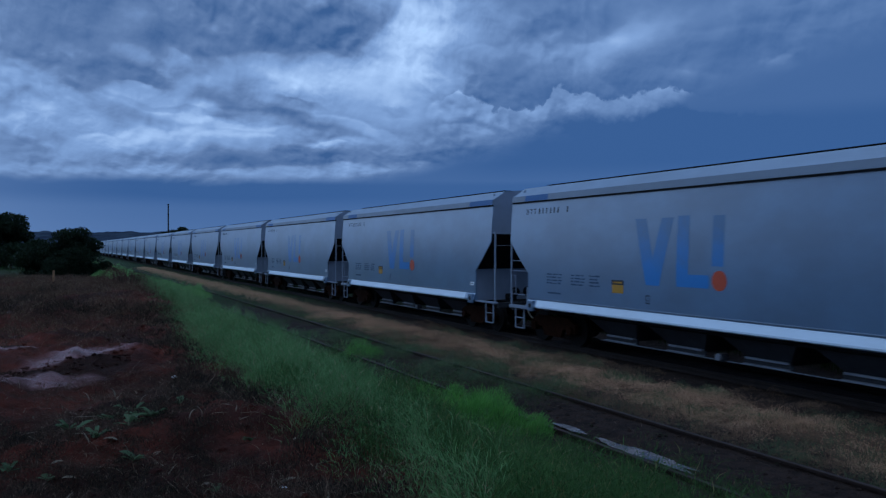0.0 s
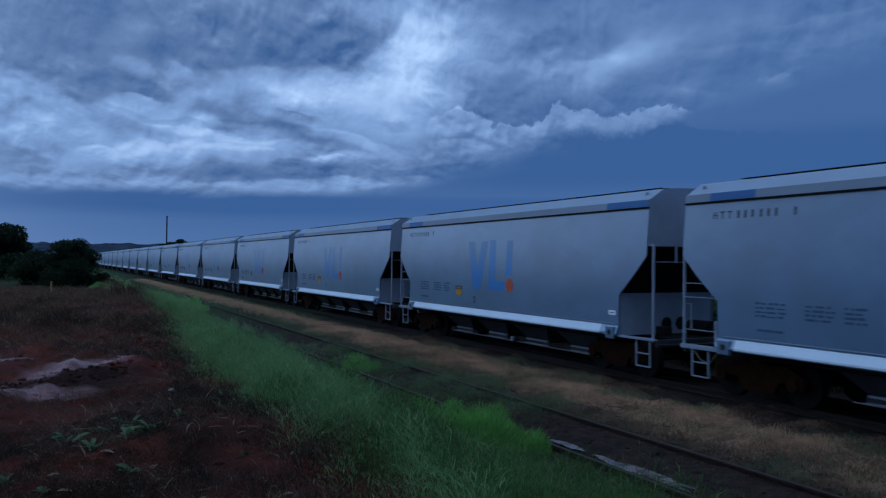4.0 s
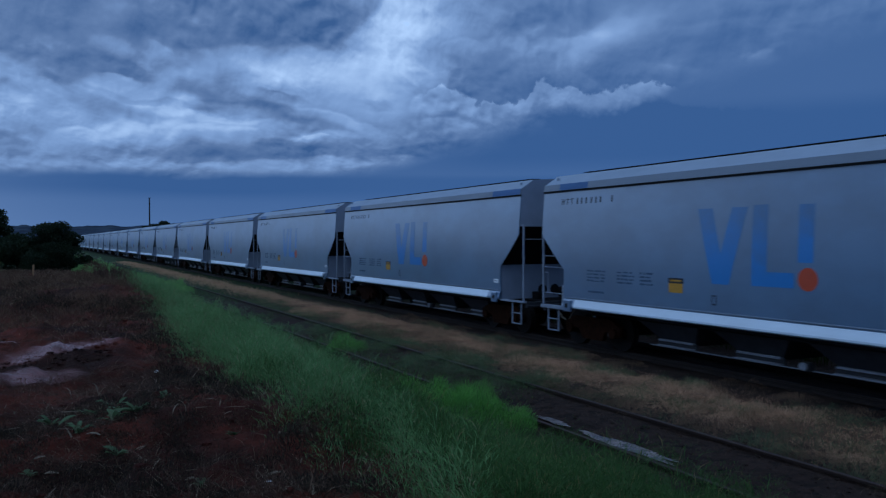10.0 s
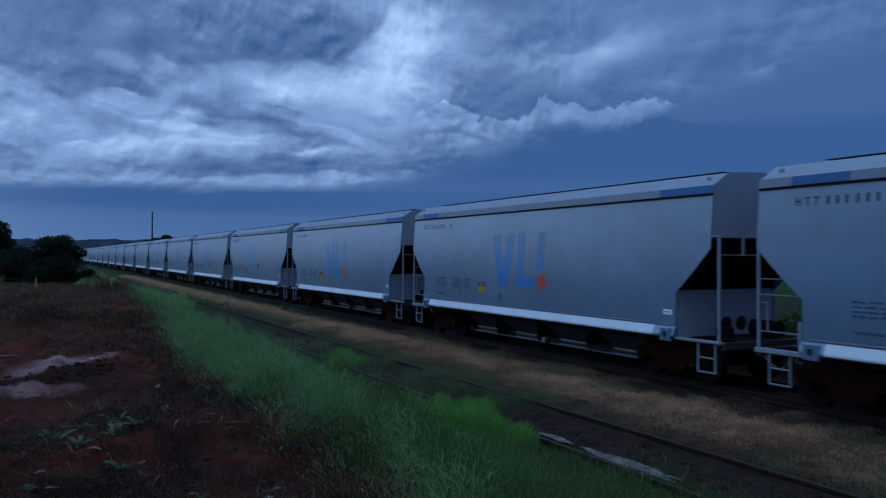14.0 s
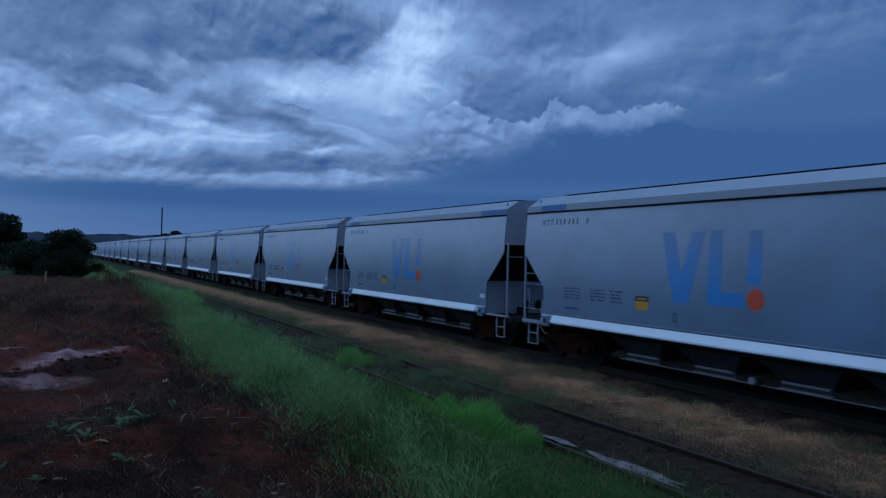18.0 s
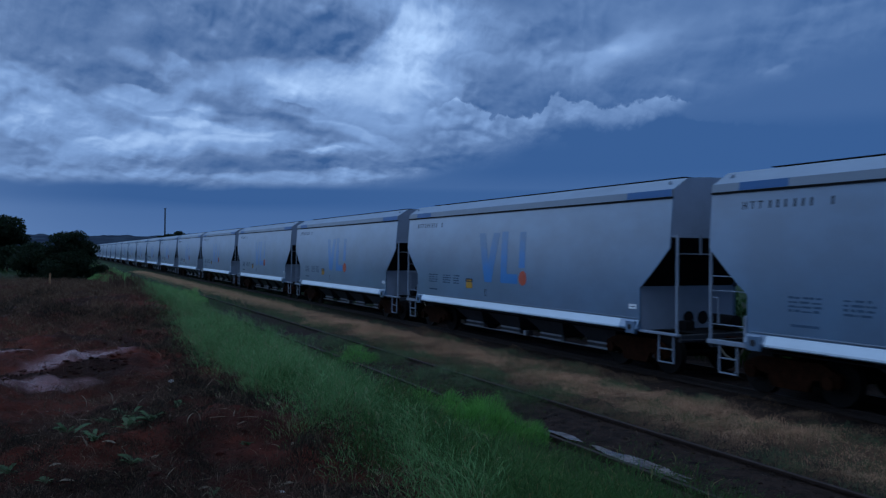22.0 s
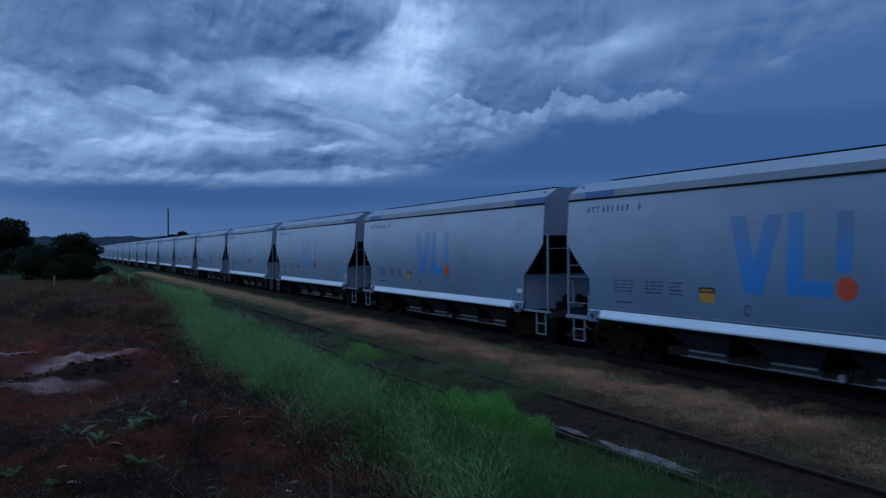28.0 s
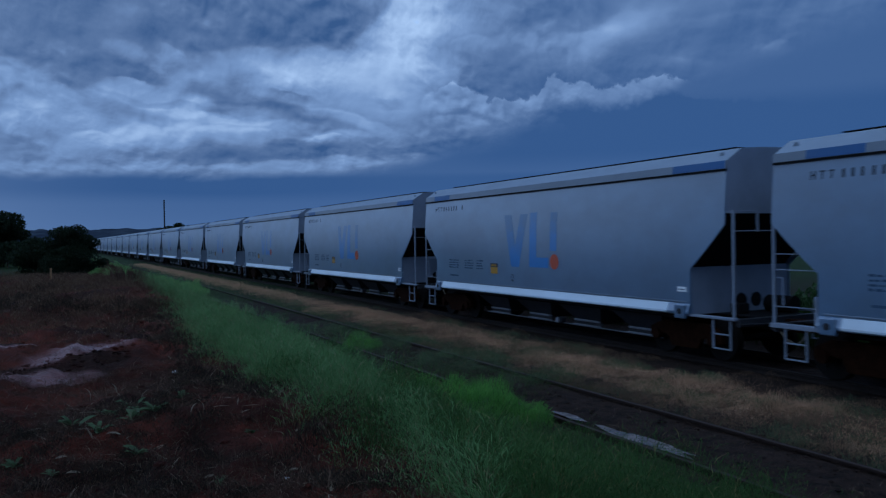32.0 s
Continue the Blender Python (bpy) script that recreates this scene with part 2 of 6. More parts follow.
        share = step(fbm(vec("ADD", vec("MULTIPLY", lay, (0.14, 0.22, 1.0)), (-seed, seed, 0.0)), 1.0, 2.0, 0.5).outputs[0], 0.36, 0.62)
        texture = calc("ADD", texture, calc("MULTIPLY", calc("MULTIPLY", calc("SUBTRACT", high, low), share), gain * 7.0))
    rough_sky = calc("MULTIPLY_ADD", step(az, 46.0, 22.0), 0.55, 0.45)
    # forms, with a soft floor under the darkest of them
    forms = calc("ADD", level, total[0])
    floor_level = calc("MULTIPLY_ADD", step(az, 48.0, 14.0), 0.03, 0.05)
    over = calc("SUBTRACT", forms, floor_level)
    forms = calc("ADD", floor_level, calc("MULTIPLY", calc("ADD", over, calc("SQRT", calc("MULTIPLY_ADD", over, over, 0.006))), 0.5))
    value = calc("MULTIPLY", deck, calc("ADD", forms, calc("MULTIPLY", texture, rough_sky)))
    # a bank of cumulus heads stands before the rain
    top = calc("MULTIPLY_ADD", az, 0.005, 9.45)
    for a, high, wide_by in ((26.9, 1.45, 1.3), (33.7, 1.7, 0.9), (35.6, 1.15, 0.8), (38.0, 0.35, 1.2), (40.9, 1.2, 1.9)):
        off = calc("DIVIDE", calc("SUBTRACT", calc("MULTIPLY_ADD", calc("SUBTRACT", warped.outputs[0], az), 0.15, az), a), wide_by * 1.1)
        off = calc("MULTIPLY", off, off)
        top = calc("MULTIPLY_ADD", calc("EXPONENT", calc("MULTIPLY", off, -1.0)), high * 0.85, top)
    top = calc("ADD", top, calc("MULTIPLY", calc("SUBTRACT", fine.outputs[0], 0.5), 0.5))
    puffs = fbm(vec("MULTIPLY", flat, (0.9, 0.9, 1.0)), 1.0, 3.0, 0.5)
    top = calc("SUBTRACT", calc("ADD", top, 0.18), calc("MULTIPLY", calc("ABSOLUTE", calc("SUBTRACT", puffs.outputs[0], 0.5)), 2.2))
    tail = calc("MULTIPLY_ADD", calc("SUBTRACT", 10.3, el), 1.7, calc("MULTIPLY_ADD", calc("SUBTRACT", fine.outputs[0], 0.5), 2.0, az))
    ends = calc("MULTIPLY", step(az, 24.6, 27.0), step(tail, 43.4, 41.8))
    lit = calc("MULTIPLY", step(el, calc("ADD", top, 0.14), calc("SUBTRACT", top, 0.14)), step(el, calc("SUBTRACT", top, 3.0), calc("SUBTRACT", top, 0.1)))
    dim = calc("MULTIPLY", step(el, calc("ADD", top, 1.6), top), calc("SUBTRACT", 1.0, step(el, calc("ADD", top, 0.10), calc("SUBTRACT", top, 0.10))))
    value = calc("ADD", value, calc("MULTIPLY", ends, calc("SUBTRACT", calc("MULTIPLY", lit, calc("MULTIPLY_ADD", texture, 0.3, 0.24)), calc("MULTIPLY", dim, 0.08))))
    belly = calc("MULTIPLY", step(el, calc("SUBTRACT", top, 3.2), calc("SUBTRACT", top, 1.9)), step(el, calc("SUBTRACT", top, 0.7), calc("SUBTRACT", top, 1.7)))
    value = calc("SUBTRACT", value, calc("MULTIPLY", calc("MULTIPLY", belly, step(az, 29.0, 35.0)), calc("MULTIPLY", step(az, 50.0, 43.0), 0.13)))
    # the rain's own grey, deepest under the bank and along the foot of the deck
    rain = calc("MULTIPLY", step(az, 80.0, 56.0), calc("MULTIPLY", step(az, 22.0, 31.0), calc("MULTIPLY", step(el, 4.2, 6.0), step(el, 9.6, 8.0))))
    foot = calc("MULTIPLY", calc("MULTIPLY_ADD", step(az, 24.0, 8.0), 0.7, 0.8), calc("MULTIPLY", step(el, 2.5, 3.7), step(el, 4.8, 4.2)))
    value = calc("SUBTRACT", calc("ADD", value, 0.07), calc("MULTIPLY", calc("MAXIMUM", rain, foot), 0.07))
    value = calc("ADD", value, calc("MULTIPLY", step(el, 3.2, 0.5), 0.065))
    # overhead and in the west, behind the camera, the overcast is thinner
    value = calc("ADD", value, calc("MULTIPLY", step(el, 20.0, 60.0), OVERHEAD))
    west = step(sx, 0.25, -0.75)
    value = calc("ADD", value, calc("MULTIPLY", west, WEST))
    # an unseen bright place added to the north-west sky to lighten the wagon sides
    thin = calc("DIVIDE", calc("ADD", az, 27.0), 17.0)
    thin = calc("EXPONENT", calc("MULTIPLY", calc("MULTIPLY", thin, thin), -1.0))
    value = calc("ADD", value, calc("MULTIPLY", calc("MULTIPLY", thin, step(el, 75.0, 30.0)), UNSEEN_NW))
    ramp = node("ShaderNodeValToRGB")
    put(ramp.inputs[0], calc("MULTIPLY", value, 0.5, clamp=True))
    stops = ((0.0, (0.037, 0.104, 0.278)), (0.15, (0.103, 0.196, 0.408)), (0.30, (0.197, 0.335, 0.618)), (0.5, (0.405, 0.60, 0.935)), (0.62, (0.36, 0.62, 1.14)), (1.0, (0.47, 0.88, 1.78)))
    elements = ramp.color_ramp.elements
    while len(elements) < len(stops):
        elements.new(0.5)
    for e, (at, colour) in zip(elements, stops):
        e.position, e.color = at, (*colour, 1)
    # the thick deck on the left is greyer than the clear rain on the right
    tint = node("ShaderNodeMix")
    tint.data_type, tint.blend_type = "RGBA", "MULTIPLY"
    put(tint.inputs[0], calc("MULTIPLY", deck, calc("MULTIPLY", step(az, 44.0, 8.0), step(value, 0.55, 0.25))))
    put(tint.inputs[6], ramp.outputs[0])
    tint.inputs[7].default_value = (1.07, 1.0, 0.96, 1)
    # the last daylight above the clouds
    air = node("ShaderNodeTexSky")
    air.sky_type, air.sun_disc, air.sun_elevation, air.sun_rotation = "NISHITA", False, radians(-3.0), radians(-108)
    day = node("ShaderNodeBackground")
    put(day.inputs[0], air.outputs[0])
    day.inputs[1].default_value = 0.001
    shade = node("ShaderNodeBackground")
    put(shade.inputs[0], tint.outputs[2])
    shade.inputs[1].default_value = SKY
    add = node("ShaderNodeAddShader")
    links.new(day.outputs[0], add.inputs[0])
    links.new(shade.outputs[0], add.inputs[1])
    links.new(add.outputs[0], node("ShaderNodeOutputWorld").inputs[0])


SKY, OVERHEAD, WEST, UNSEEN_NW = 1.09, 0.92, 0.11, 0.84
sky_world()

# the brighter part of the overcast, low in the west behind the camera
glow = new("sun", bpy.data.lights.new("sun", "SUN"))
glow.data.energy, glow.data.angle, glow.data.color = 0.42, radians(70), (0.62, 0.80, 1.0)
glow.matrix_world = look((-24, -8, 34), (0, 0, 0))


# ---- materials ----
class Paint:
    """A node material with short ways to build it."""

    def __init__(self, name):
        self.m = bpy.data.materials.new(name)
        self.m.use_nodes = True
        self.t = self.m.node_tree
        self.b = self.t.nodes["Principled BSDF"]

    def node(self, kind, operation=""):
        n = self.t.nodes.new(kind)
        if operation:
            n.operation = operation
        return n

    def put(self, socket, value):
        if hasattr(value, "is_output"):
            self.t.links.new(value, socket)
        else:
            socket.default_value = value

    def coords(self, kind="Object"):
        return self.node("ShaderNodeTexCoord").outputs[kind]

    def place(self):
        return self.node("ShaderNodeNewGeometry").outputs["Position"]

    def stretch(self, v, scale):
        n = self.node("ShaderNodeMapping")
        self.put(n.inputs["Vector"], v)
        n.inputs["Scale"].default_value = scale
        return n.outputs[0]

    def noise(self, v, scale, detail=6.0, rough=0.6):
        n = self.node("ShaderNodeTexNoise")
        self.put(n.inputs["Vector"], v)
        n.inputs["Scale"].default_value, n.inputs["Detail"].default_value, n.inputs["Roughness"].default_value = scale, detail, rough
        return n.outputs[0]

    def ramp(self, v, *stops):
        n = self.node("ShaderNodeValToRGB")
        self.put(n.inputs[0], v)
        while len(n.color_ramp.elements) < len(stops):
            n.color_ramp.elements.new(0.5)
        for e, (at, c) in zip(n.color_ramp.elements, stops):
            e.position, e.color = at, ((*c, 1) if isinstance(c, tuple) else (c, c, c, 1))
        return n.outputs[0]

    def mix(self, f, a, b, blend="MIX"):
        n = self.node("ShaderNodeMix")
        n.data_type, n.blend_type = "RGBA", blend
        for i, v in ((0, f), (6, a), (7, b)):
            self.put(n.inputs[i], (*v, 1) if isinstance(v, tuple) else v)
        return n.outputs[2]

    def calc(self, op, a, b=0.0):
        n = self.node("ShaderNodeMath", op)
        self.put(n.inputs[0], a)
        self.put(n.inputs[1], b)
        return n.outputs[0]

    def bump(self, v, strength, distance):
        n = self.node("ShaderNodeBump")
        self.put(n.inputs["Height"], v)
        n.inputs["Strength"].default_value, n.inputs["Distance"].default_value = strength, distance
        self.t.links.new(n.outputs[0], self.b.inputs["Normal"])

    def done(self, colour, rough, metal=0.0, spec=0.5):
        self.put(self.b.inputs["Base Color"], (*colour, 1) if isinstance(colour, tuple) else colour)
        self.put(self.b.inputs["Roughness"], rough)
        self.b.inputs["Metallic"].default_value = metal
        self.b.inputs["Specular IOR Level"].default_value = spec
        return self.m


def painted(name, colour, dirt, rough=0.45, amount=0.5, streak=True, coat=0.0):
    """Wagon paint with rain streaks, dust and faint dents."""
    p = Paint(name)
    v = p.coords()
    r = p.node("ShaderNodeObjectInfo").outputs["Random"]
    shift = p.node("ShaderNodeVectorMath", "ADD")
    p.put(shift.inputs[0], v)
    n = p.node("ShaderNodeCombineXYZ")
    p.put(n.inputs[1], p.calc("MULTIPLY", r, 60.0))
    p.put(shift.inputs[1], n.outputs[0])
    v = shift.outputs[0]
    big = p.noise(p.stretch(v, (1.0, 0.6, 1.0)), 0.55, 3.0)
    runs = p.noise(p.stretch(v, (1.0, 0.5, 0.9)), 1.6, 4.0) if streak else p.noise(v, 4.0)
    grain = p.noise(v, 13.0 if coat else 30.0, 3.0)
    wear = p.ramp(p.mix(0.5, big, runs), (0.40, 0.0), (0.60 if coat else 0.72, amount))
    c = p.mix(wear, colour, dirt)
    c = p.mix(p.ramp(grain, (0.45, 0.0), (0.75, 0.14 if coat else 0.12)), c, dirt)
    if not coat:
        p.bump(p.mix(0.3, big, grain), 0.02, 0.02)
    p.b.inputs["Coat Weight"].default_value, p.b.inputs["Coat Roughness"].default_value, p.b.inputs["Coat IOR"].default_value = coat, 0.29, 2.0
    return p.done(c, p.ramp(runs, (0.3, rough - 0.02), (0.7, rough + 0.06)), 0.0, 0.8 if coat else 0.4)


def plain(name, colour, rough=0.6, scale=8.0, spread=0.35, metal=0.0, relief=0.2, spec=0.15, coat=0.0):
    """A surface with variation at two scales."""
    p = Paint(name)
    v = p.coords()
    a, b = p.noise(v, scale), p.noise(v, scale * 7, 4.0)
    dark = tuple(x * (1 - spread) for x in colour)
    light = tuple(min(1.0, x * (1 + spread)) for x in colour)
    c = p.mix(p.ramp(p.mix(0.4, a, b), (0.3, 0.0), (0.7, 1.0)), dark, light)
    p.bump(b, relief, 0.01)
    p.b.inputs["Coat Weight"].default_value, p.b.inputs["Coat Roughness"].default_value, p.b.inputs["Coat IOR"].default_value = coat, 0.26, 1.7
    return p.done(c, rough, metal, spec)


def leafy(name, dark, light, rough=0.6, dry=None):
    """Leaves and blades: every one has its own shade."""
    p = Paint(name)
    r = p.node("ShaderNodeNewGeometry").outputs["Random Per Island"]
    patch = p.mix(0.5, p.noise(p.place(), 1.1, 4.0), p.noise(p.place(), 5.5, 3.0))
    dark, light = tuple(1.3 * k for k in dark), tuple(1.3 * k for k in light)
    c = p.mix(r, dark, light)
    c = p.mix(p.ramp(patch, (0.42, 0.0), (0.60, 0.85)), c, dark)
    if dry:
        c = p.mix(p.ramp(r, (0.93, 0.0), (0.95, 1.0)), c, dry)
    through_leaf = p.node("ShaderNodeBsdfTranslucent")
    p.put(through_leaf.inputs[0], c)
    both = p.node("ShaderNodeMixShader")
    both.inputs[0].default_value = 0.36
    p.t.links.new(p.b.outputs[0], both.inputs[1])
    p.t.links.new(through_leaf.outputs[0], both.inputs[2])
    p.t.links.new(both.outputs[0], p.t.nodes["Material Output"].inputs[0])
    return p.done(c, rough, 0.0, 0.08)


GREY = painted("wagon_grey", (0.066, 0.146, 0.250), (0.040, 0.088, 0.155), 0.45, 0.8, True, 1.0)
PALE = painted("wagon_pale", (0.60, 0.69, 0.76), (0.40, 0.43, 0.44), 0.4, 0.4)
END_GREY = painted("end_grey", (0.22, 0.26, 0.33), (0.12, 0.14, 0.17), 0.4, 0.6)
ROOF = painted("roof_grey", (0.185, 0.24, 0.305), (0.145, 0.175, 0.21), 0.4, 0.6)
FASCIA = painted("fascia_grey", (0.185, 0.225, 0.275), (0.13, 0.15, 0.175), 0.4)
BLUE_BAND = painted("band_blue", (0.015, 0.10, 0.27), (0.06, 0.11, 0.2), 0.45)
RAIL_PAINT = plain("step_paint", (0.21, 0.245, 0.30), 0.45, 6.0, 0.2)
# underframe black; on slope sheets and end decks it also stands for shade
BLACK = plain("underframe_shade_black", (0.012, 0.012, 0.013), 0.75, 5.0, 0.4, 0.0, 0.2, 0.05)
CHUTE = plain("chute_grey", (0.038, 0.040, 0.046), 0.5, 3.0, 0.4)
STEEL = plain("worn_steel", (0.22, 0.24, 0.28), 0.4, 10.0, 0.4, 0.1, 0.2, 0.5)
RUST = plain("rusty_cast_steel", (0.020, 0.0066, 0.0030), 0.85, 6.0, 0.7, 0.0, 0.4, 0.05)
WHEEL = plain("wheel_steel", (0.006, 0.0048, 0.0045), 0.7, 9.0, 0.4, 0.0)
ORANGE = plain("dot_orange", (0.50, 0.055, 0.012), 0.5, 4.0, 0.15, coat=0.9)
YELLOW = plain("sign_yellow", (0.48, 0.225, 0.018), 0.5, 9.0, 0.15, coat=0.9)
INK = plain("ink_black", (0.03, 0.03, 0.035), 0.55, 12.0, 0.3)
FADED_INK = plain("ink_faded", (0.030, 0.040, 0.055), 0.55, 12.0, 0.3, coat=0.5)
FAINT_INK = plain("ink_faint", (0.038, 0.080, 0.138), 0.4, 6.0, 0.25, coat=0.9)
WHITE = plain("label_white", (0.8, 0.8, 0.8), 0.5, 9.0, 0.1)


def logo_paint():
    """Blue stencil paint, worn thin towards its upper edge."""
    p = Paint("logo_blue")
    v = p.coords()
    split = p.node("ShaderNodeSeparateXYZ")
    p.put(split.inputs[0], v)
    thin = p.calc("ADD", p.calc("MULTIPLY", p.calc("SUBTRACT", split.outputs[2], 2.55), 0.55), p.calc("ADD", p.calc("MULTIPLY", p.calc("SUBTRACT", p.noise(v, 2.2), 0.5), 1.1), p.calc("MULTIPLY", p.calc("SUBTRACT", p.noise(v, 26.0, 3.0), 0.5), 0.5)))
    thin = p.calc("ADD", thin, p.calc("MULTIPLY", p.node("ShaderNodeObjectInfo").outputs["Random"], 0.25))
    c = p.mix(p.ramp(thin, (0.02, 0.04), (0.72, 0.93)), (0.002, 0.18, 0.49), (0.060, 0.135, 0.235))
    p.b.inputs["Coat Weight"].default_value, p.b.inputs["Coat Roughness"].default_value, p.b.inputs["Coat IOR"].default_value = 0.55, 0.29, 1.7
    return p.done(c, 0.3)


LOGO = logo_paint()


def soil():
    """Red wet earth on the bank, dark ballast dirt by the tracks, grassland further off."""
    p = Paint("soil")
    v = p.place()
    split = p.node("ShaderNodeSeparateXYZ")
    p.put(split.inputs[0], v)
    x, y, z = split.outputs
    a, b, c = p.noise(v, 0.7, 6.0), p.noise(v, 5.0, 7.0), p.noise(v, 40.0, 5.0)
    red = p.mix(p.ramp(a, (0.41, 0.0), (0.62, 1.0)), (0.026, 0.0105, 0.008), (0.128, 0.028, 0.017))
    red = p.mix(p.ramp(b, (0.45, 0.0), (0.72, 0.75)), red, (0.012, 0.007, 0.004))
    red = p.mix(p.ramp(c, (0.5, 0.0), (0.8, 0.5)), red, (0.085, 0.028, 0.016))
    dirt = p.mix(p.ramp(b, (0.35, 0.0), (0.7, 1.0)), (0.011, 0.0075, 0.006), (0.044, 0.026, 0.020))
    dirt = p.mix(p.ramp(c, (0.55, 0.0), (0.8, 0.6)), dirt, (0.045, 0.036, 0.03))
    low = p.ramp(p.calc("ADD", z, p.calc("MULTIPLY", p.calc("SUBTRACT", b, 0.5), 0.5)), (0.25, 1.0), (0.75, 0.0))
    col = p.mix(low, red, dirt)
    straw = p.mix(p.ramp(c, (0.4, 0.0), (0.7, 1.0)), (0.075, 0.038, 0.022), (0.18, 0.092, 0.050))
    between = p.calc("MULTIPLY", p.ramp(p.calc("DIVIDE", x, 20.0), (0.48, 0.0), (0.53, 1.0)), p.ramp(p.calc("DIVIDE", x, 20.0), (0.57, 1.0), (0.62, 0.0)))
    col = p.mix(p.calc("MULTIPLY", between, 0.8), col, straw)
    field = p.mix(p.ramp(b, (0.4, 0.0), (0.65, 1.0)), (0.012, 0.024, 0.009), (0.035, 0.055, 0.02))
    off = p.node("ShaderNodeVectorMath", "LENGTH")
    p.put(off.inputs[0], v)
    far = p.ramp(p.calc("ADD", p.calc("DIVIDE", off.outputs[1], 100.0), p.calc("MULTIPLY", a, 0.15)), (0.42, 0.0), (0.62, 1.0))
    col = p.mix(far, col, field)
    # rain has left slick streaks on the bare earth; their paler colour also carries sky sheen
    streak = p.noise(p.stretch(v, (1.6, 1.2, 1.0)), 1.6, 5.0, 0.55)
    wet = 0.0
    for cx, cy, turn, long, wide in ((0.35, 12.05, 52, 1.5, 0.44), (-0.15, 10.35, 22, 0.85, 0.36), (-0.45, 12.75, 40, 0.7, 0.35), (-1.1, 20.0, 75, 1.8, 0.5)):
        m = p.node("ShaderNodeMapping")
        m.vector_type = "TEXTURE"
        p.put(m.inputs["Vector"], v)
        m.inputs["Location"].default_value, m.inputs["Rotation"].default_value, m.inputs["Scale"].default_value = (cx, cy, 0), (0, 0, radians(turn)), (long, wide, 1000)
        r = p.node("ShaderNodeVectorMath", "LENGTH")
        p.put(r.inputs[0], m.outputs[0])
        wet = p.calc("MAXIMUM", wet, p.calc("SUBTRACT", 1.0, r.outputs[1]))
    wet = p.ramp(p.calc("MULTIPLY", wet, p.calc("ADD", 1.0, p.calc("MULTIPLY", p.calc("SUBTRACT", streak, 0.5), 3.2))), (0.08, 0.0), (0.62, 1.0))
    col = p.mix(wet, col, p.mix(p.ramp(b, (0.38, 0.0), (0.6, 1.0)), (0.125, 0.040, 0.036), (0.225, 0.082, 0.076)))
    p.bump(p.mix(0.5, b, c), 0.9, 0.09)
    p.put(p.b.inputs["Specular IOR Level"], p.ramp(wet, (0.0, 0.06), (1.0, 0.45)))
    p.put(p.b.inputs["Base Color"], col)
    p.put(p.b.inputs["Roughness"], p.ramp(wet, (0.0, 0.85), (1.0, 0.38)))
    return p.m


SOIL = soil()
WATER = Paint("standing_water")
WATER.bump(WATER.noise(WATER.place(), 25.0, 3.0), 0.05, 0.01)
WATER = WATER.done(WATER.mix(WATER.ramp(WATER.noise(WATER.place(), 3.0), (0.4, 0.0), (0.65, 1.0)), (0.05, 0.035, 0.03), (0.16, 0.12, 0.11)), WATER.ramp(WATER.noise(WATER.place(), 2.2), (0.42, 0.16), (0.60, 0.55)), 0.0, 0.5)
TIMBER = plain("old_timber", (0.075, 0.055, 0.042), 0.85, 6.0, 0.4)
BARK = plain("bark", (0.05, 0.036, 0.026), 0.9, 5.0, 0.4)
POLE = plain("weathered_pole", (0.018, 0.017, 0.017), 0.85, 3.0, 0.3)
# the train's shade is put into these darker sleeper and rail colours
SHADED_TIMBER = plain("shaded_timber", (0.010, 0.009, 0.008), 0.85, 6.0, 0.4)
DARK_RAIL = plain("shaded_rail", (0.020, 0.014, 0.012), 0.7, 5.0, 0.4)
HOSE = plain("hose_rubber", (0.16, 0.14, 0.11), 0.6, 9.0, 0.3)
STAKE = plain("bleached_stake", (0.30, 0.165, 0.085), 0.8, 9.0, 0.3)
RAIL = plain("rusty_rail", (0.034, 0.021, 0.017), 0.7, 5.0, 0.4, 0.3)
GRASS = leafy("green_grass", (0.058, 0.130, 0.044), (0.145, 0.265, 0.098), 0.6, (0.30, 0.26, 0.14))
STEM = leafy("seed_stem", (0.07, 0.105, 0.04), (0.19, 0.205, 0.095))
PALE_STRAW = leafy("pale_straw", (0.055, 0.032, 0.022), (0.19, 0.125, 0.08), 0.8, (0.34, 0.26, 0.18))
BROWN = leafy("brown_grass", (0.050, 0.028, 0.018), (0.165, 0.098, 0.060), 0.8, (0.26, 0.19, 0.12))
BROWN_GREEN = leafy("dull_weed", (0.050, 0.082, 0.040), (0.130, 0.172, 0.088), 0.7, (0.2, 0.13, 0.06))
DARK_GRASS = leafy("low_grass", (0.021, 0.054, 0.014), (0.068, 0.140, 0.038), 0.6, (0.18, 0.15, 0.06))
# green darkened for the shade under and behind the train
SHADE_GRASS = leafy("shaded_blade", (0.010, 0.022, 0.006), (0.028, 0.055, 0.014))
MID_GRASS = leafy("mid_grass", (0.080, 0.160, 0.058), (0.20, 0.34, 0.13), 0.6, (0.30, 0.26, 0.14))
LIGHT_GRASS = leafy("light_grass", (0.10, 0.21, 0.065), (0.25, 0.43, 0.15))
BRIGHT = leafy("fresh_grass", (0.06, 0.18, 0.036), (0.15, 0.36, 0.072))
STRAW = leafy("dry_grass", (0.31, 0.172, 0.098), (0.66, 0.385, 0.235))
OLD_STRAW = leafy("old_straw", (0.09, 0.055, 0.034), (0.29, 0.175, 0.105))
DEAD = leafy("dead_stalks", (0.032, 0.019, 0.013), (0.125, 0.072, 0.050), 0.8, (0.22, 0.16, 0.11))
WEED = leafy("weed_leaf", (0.036, 0.062, 0.028), (0.095, 0.140, 0.068))
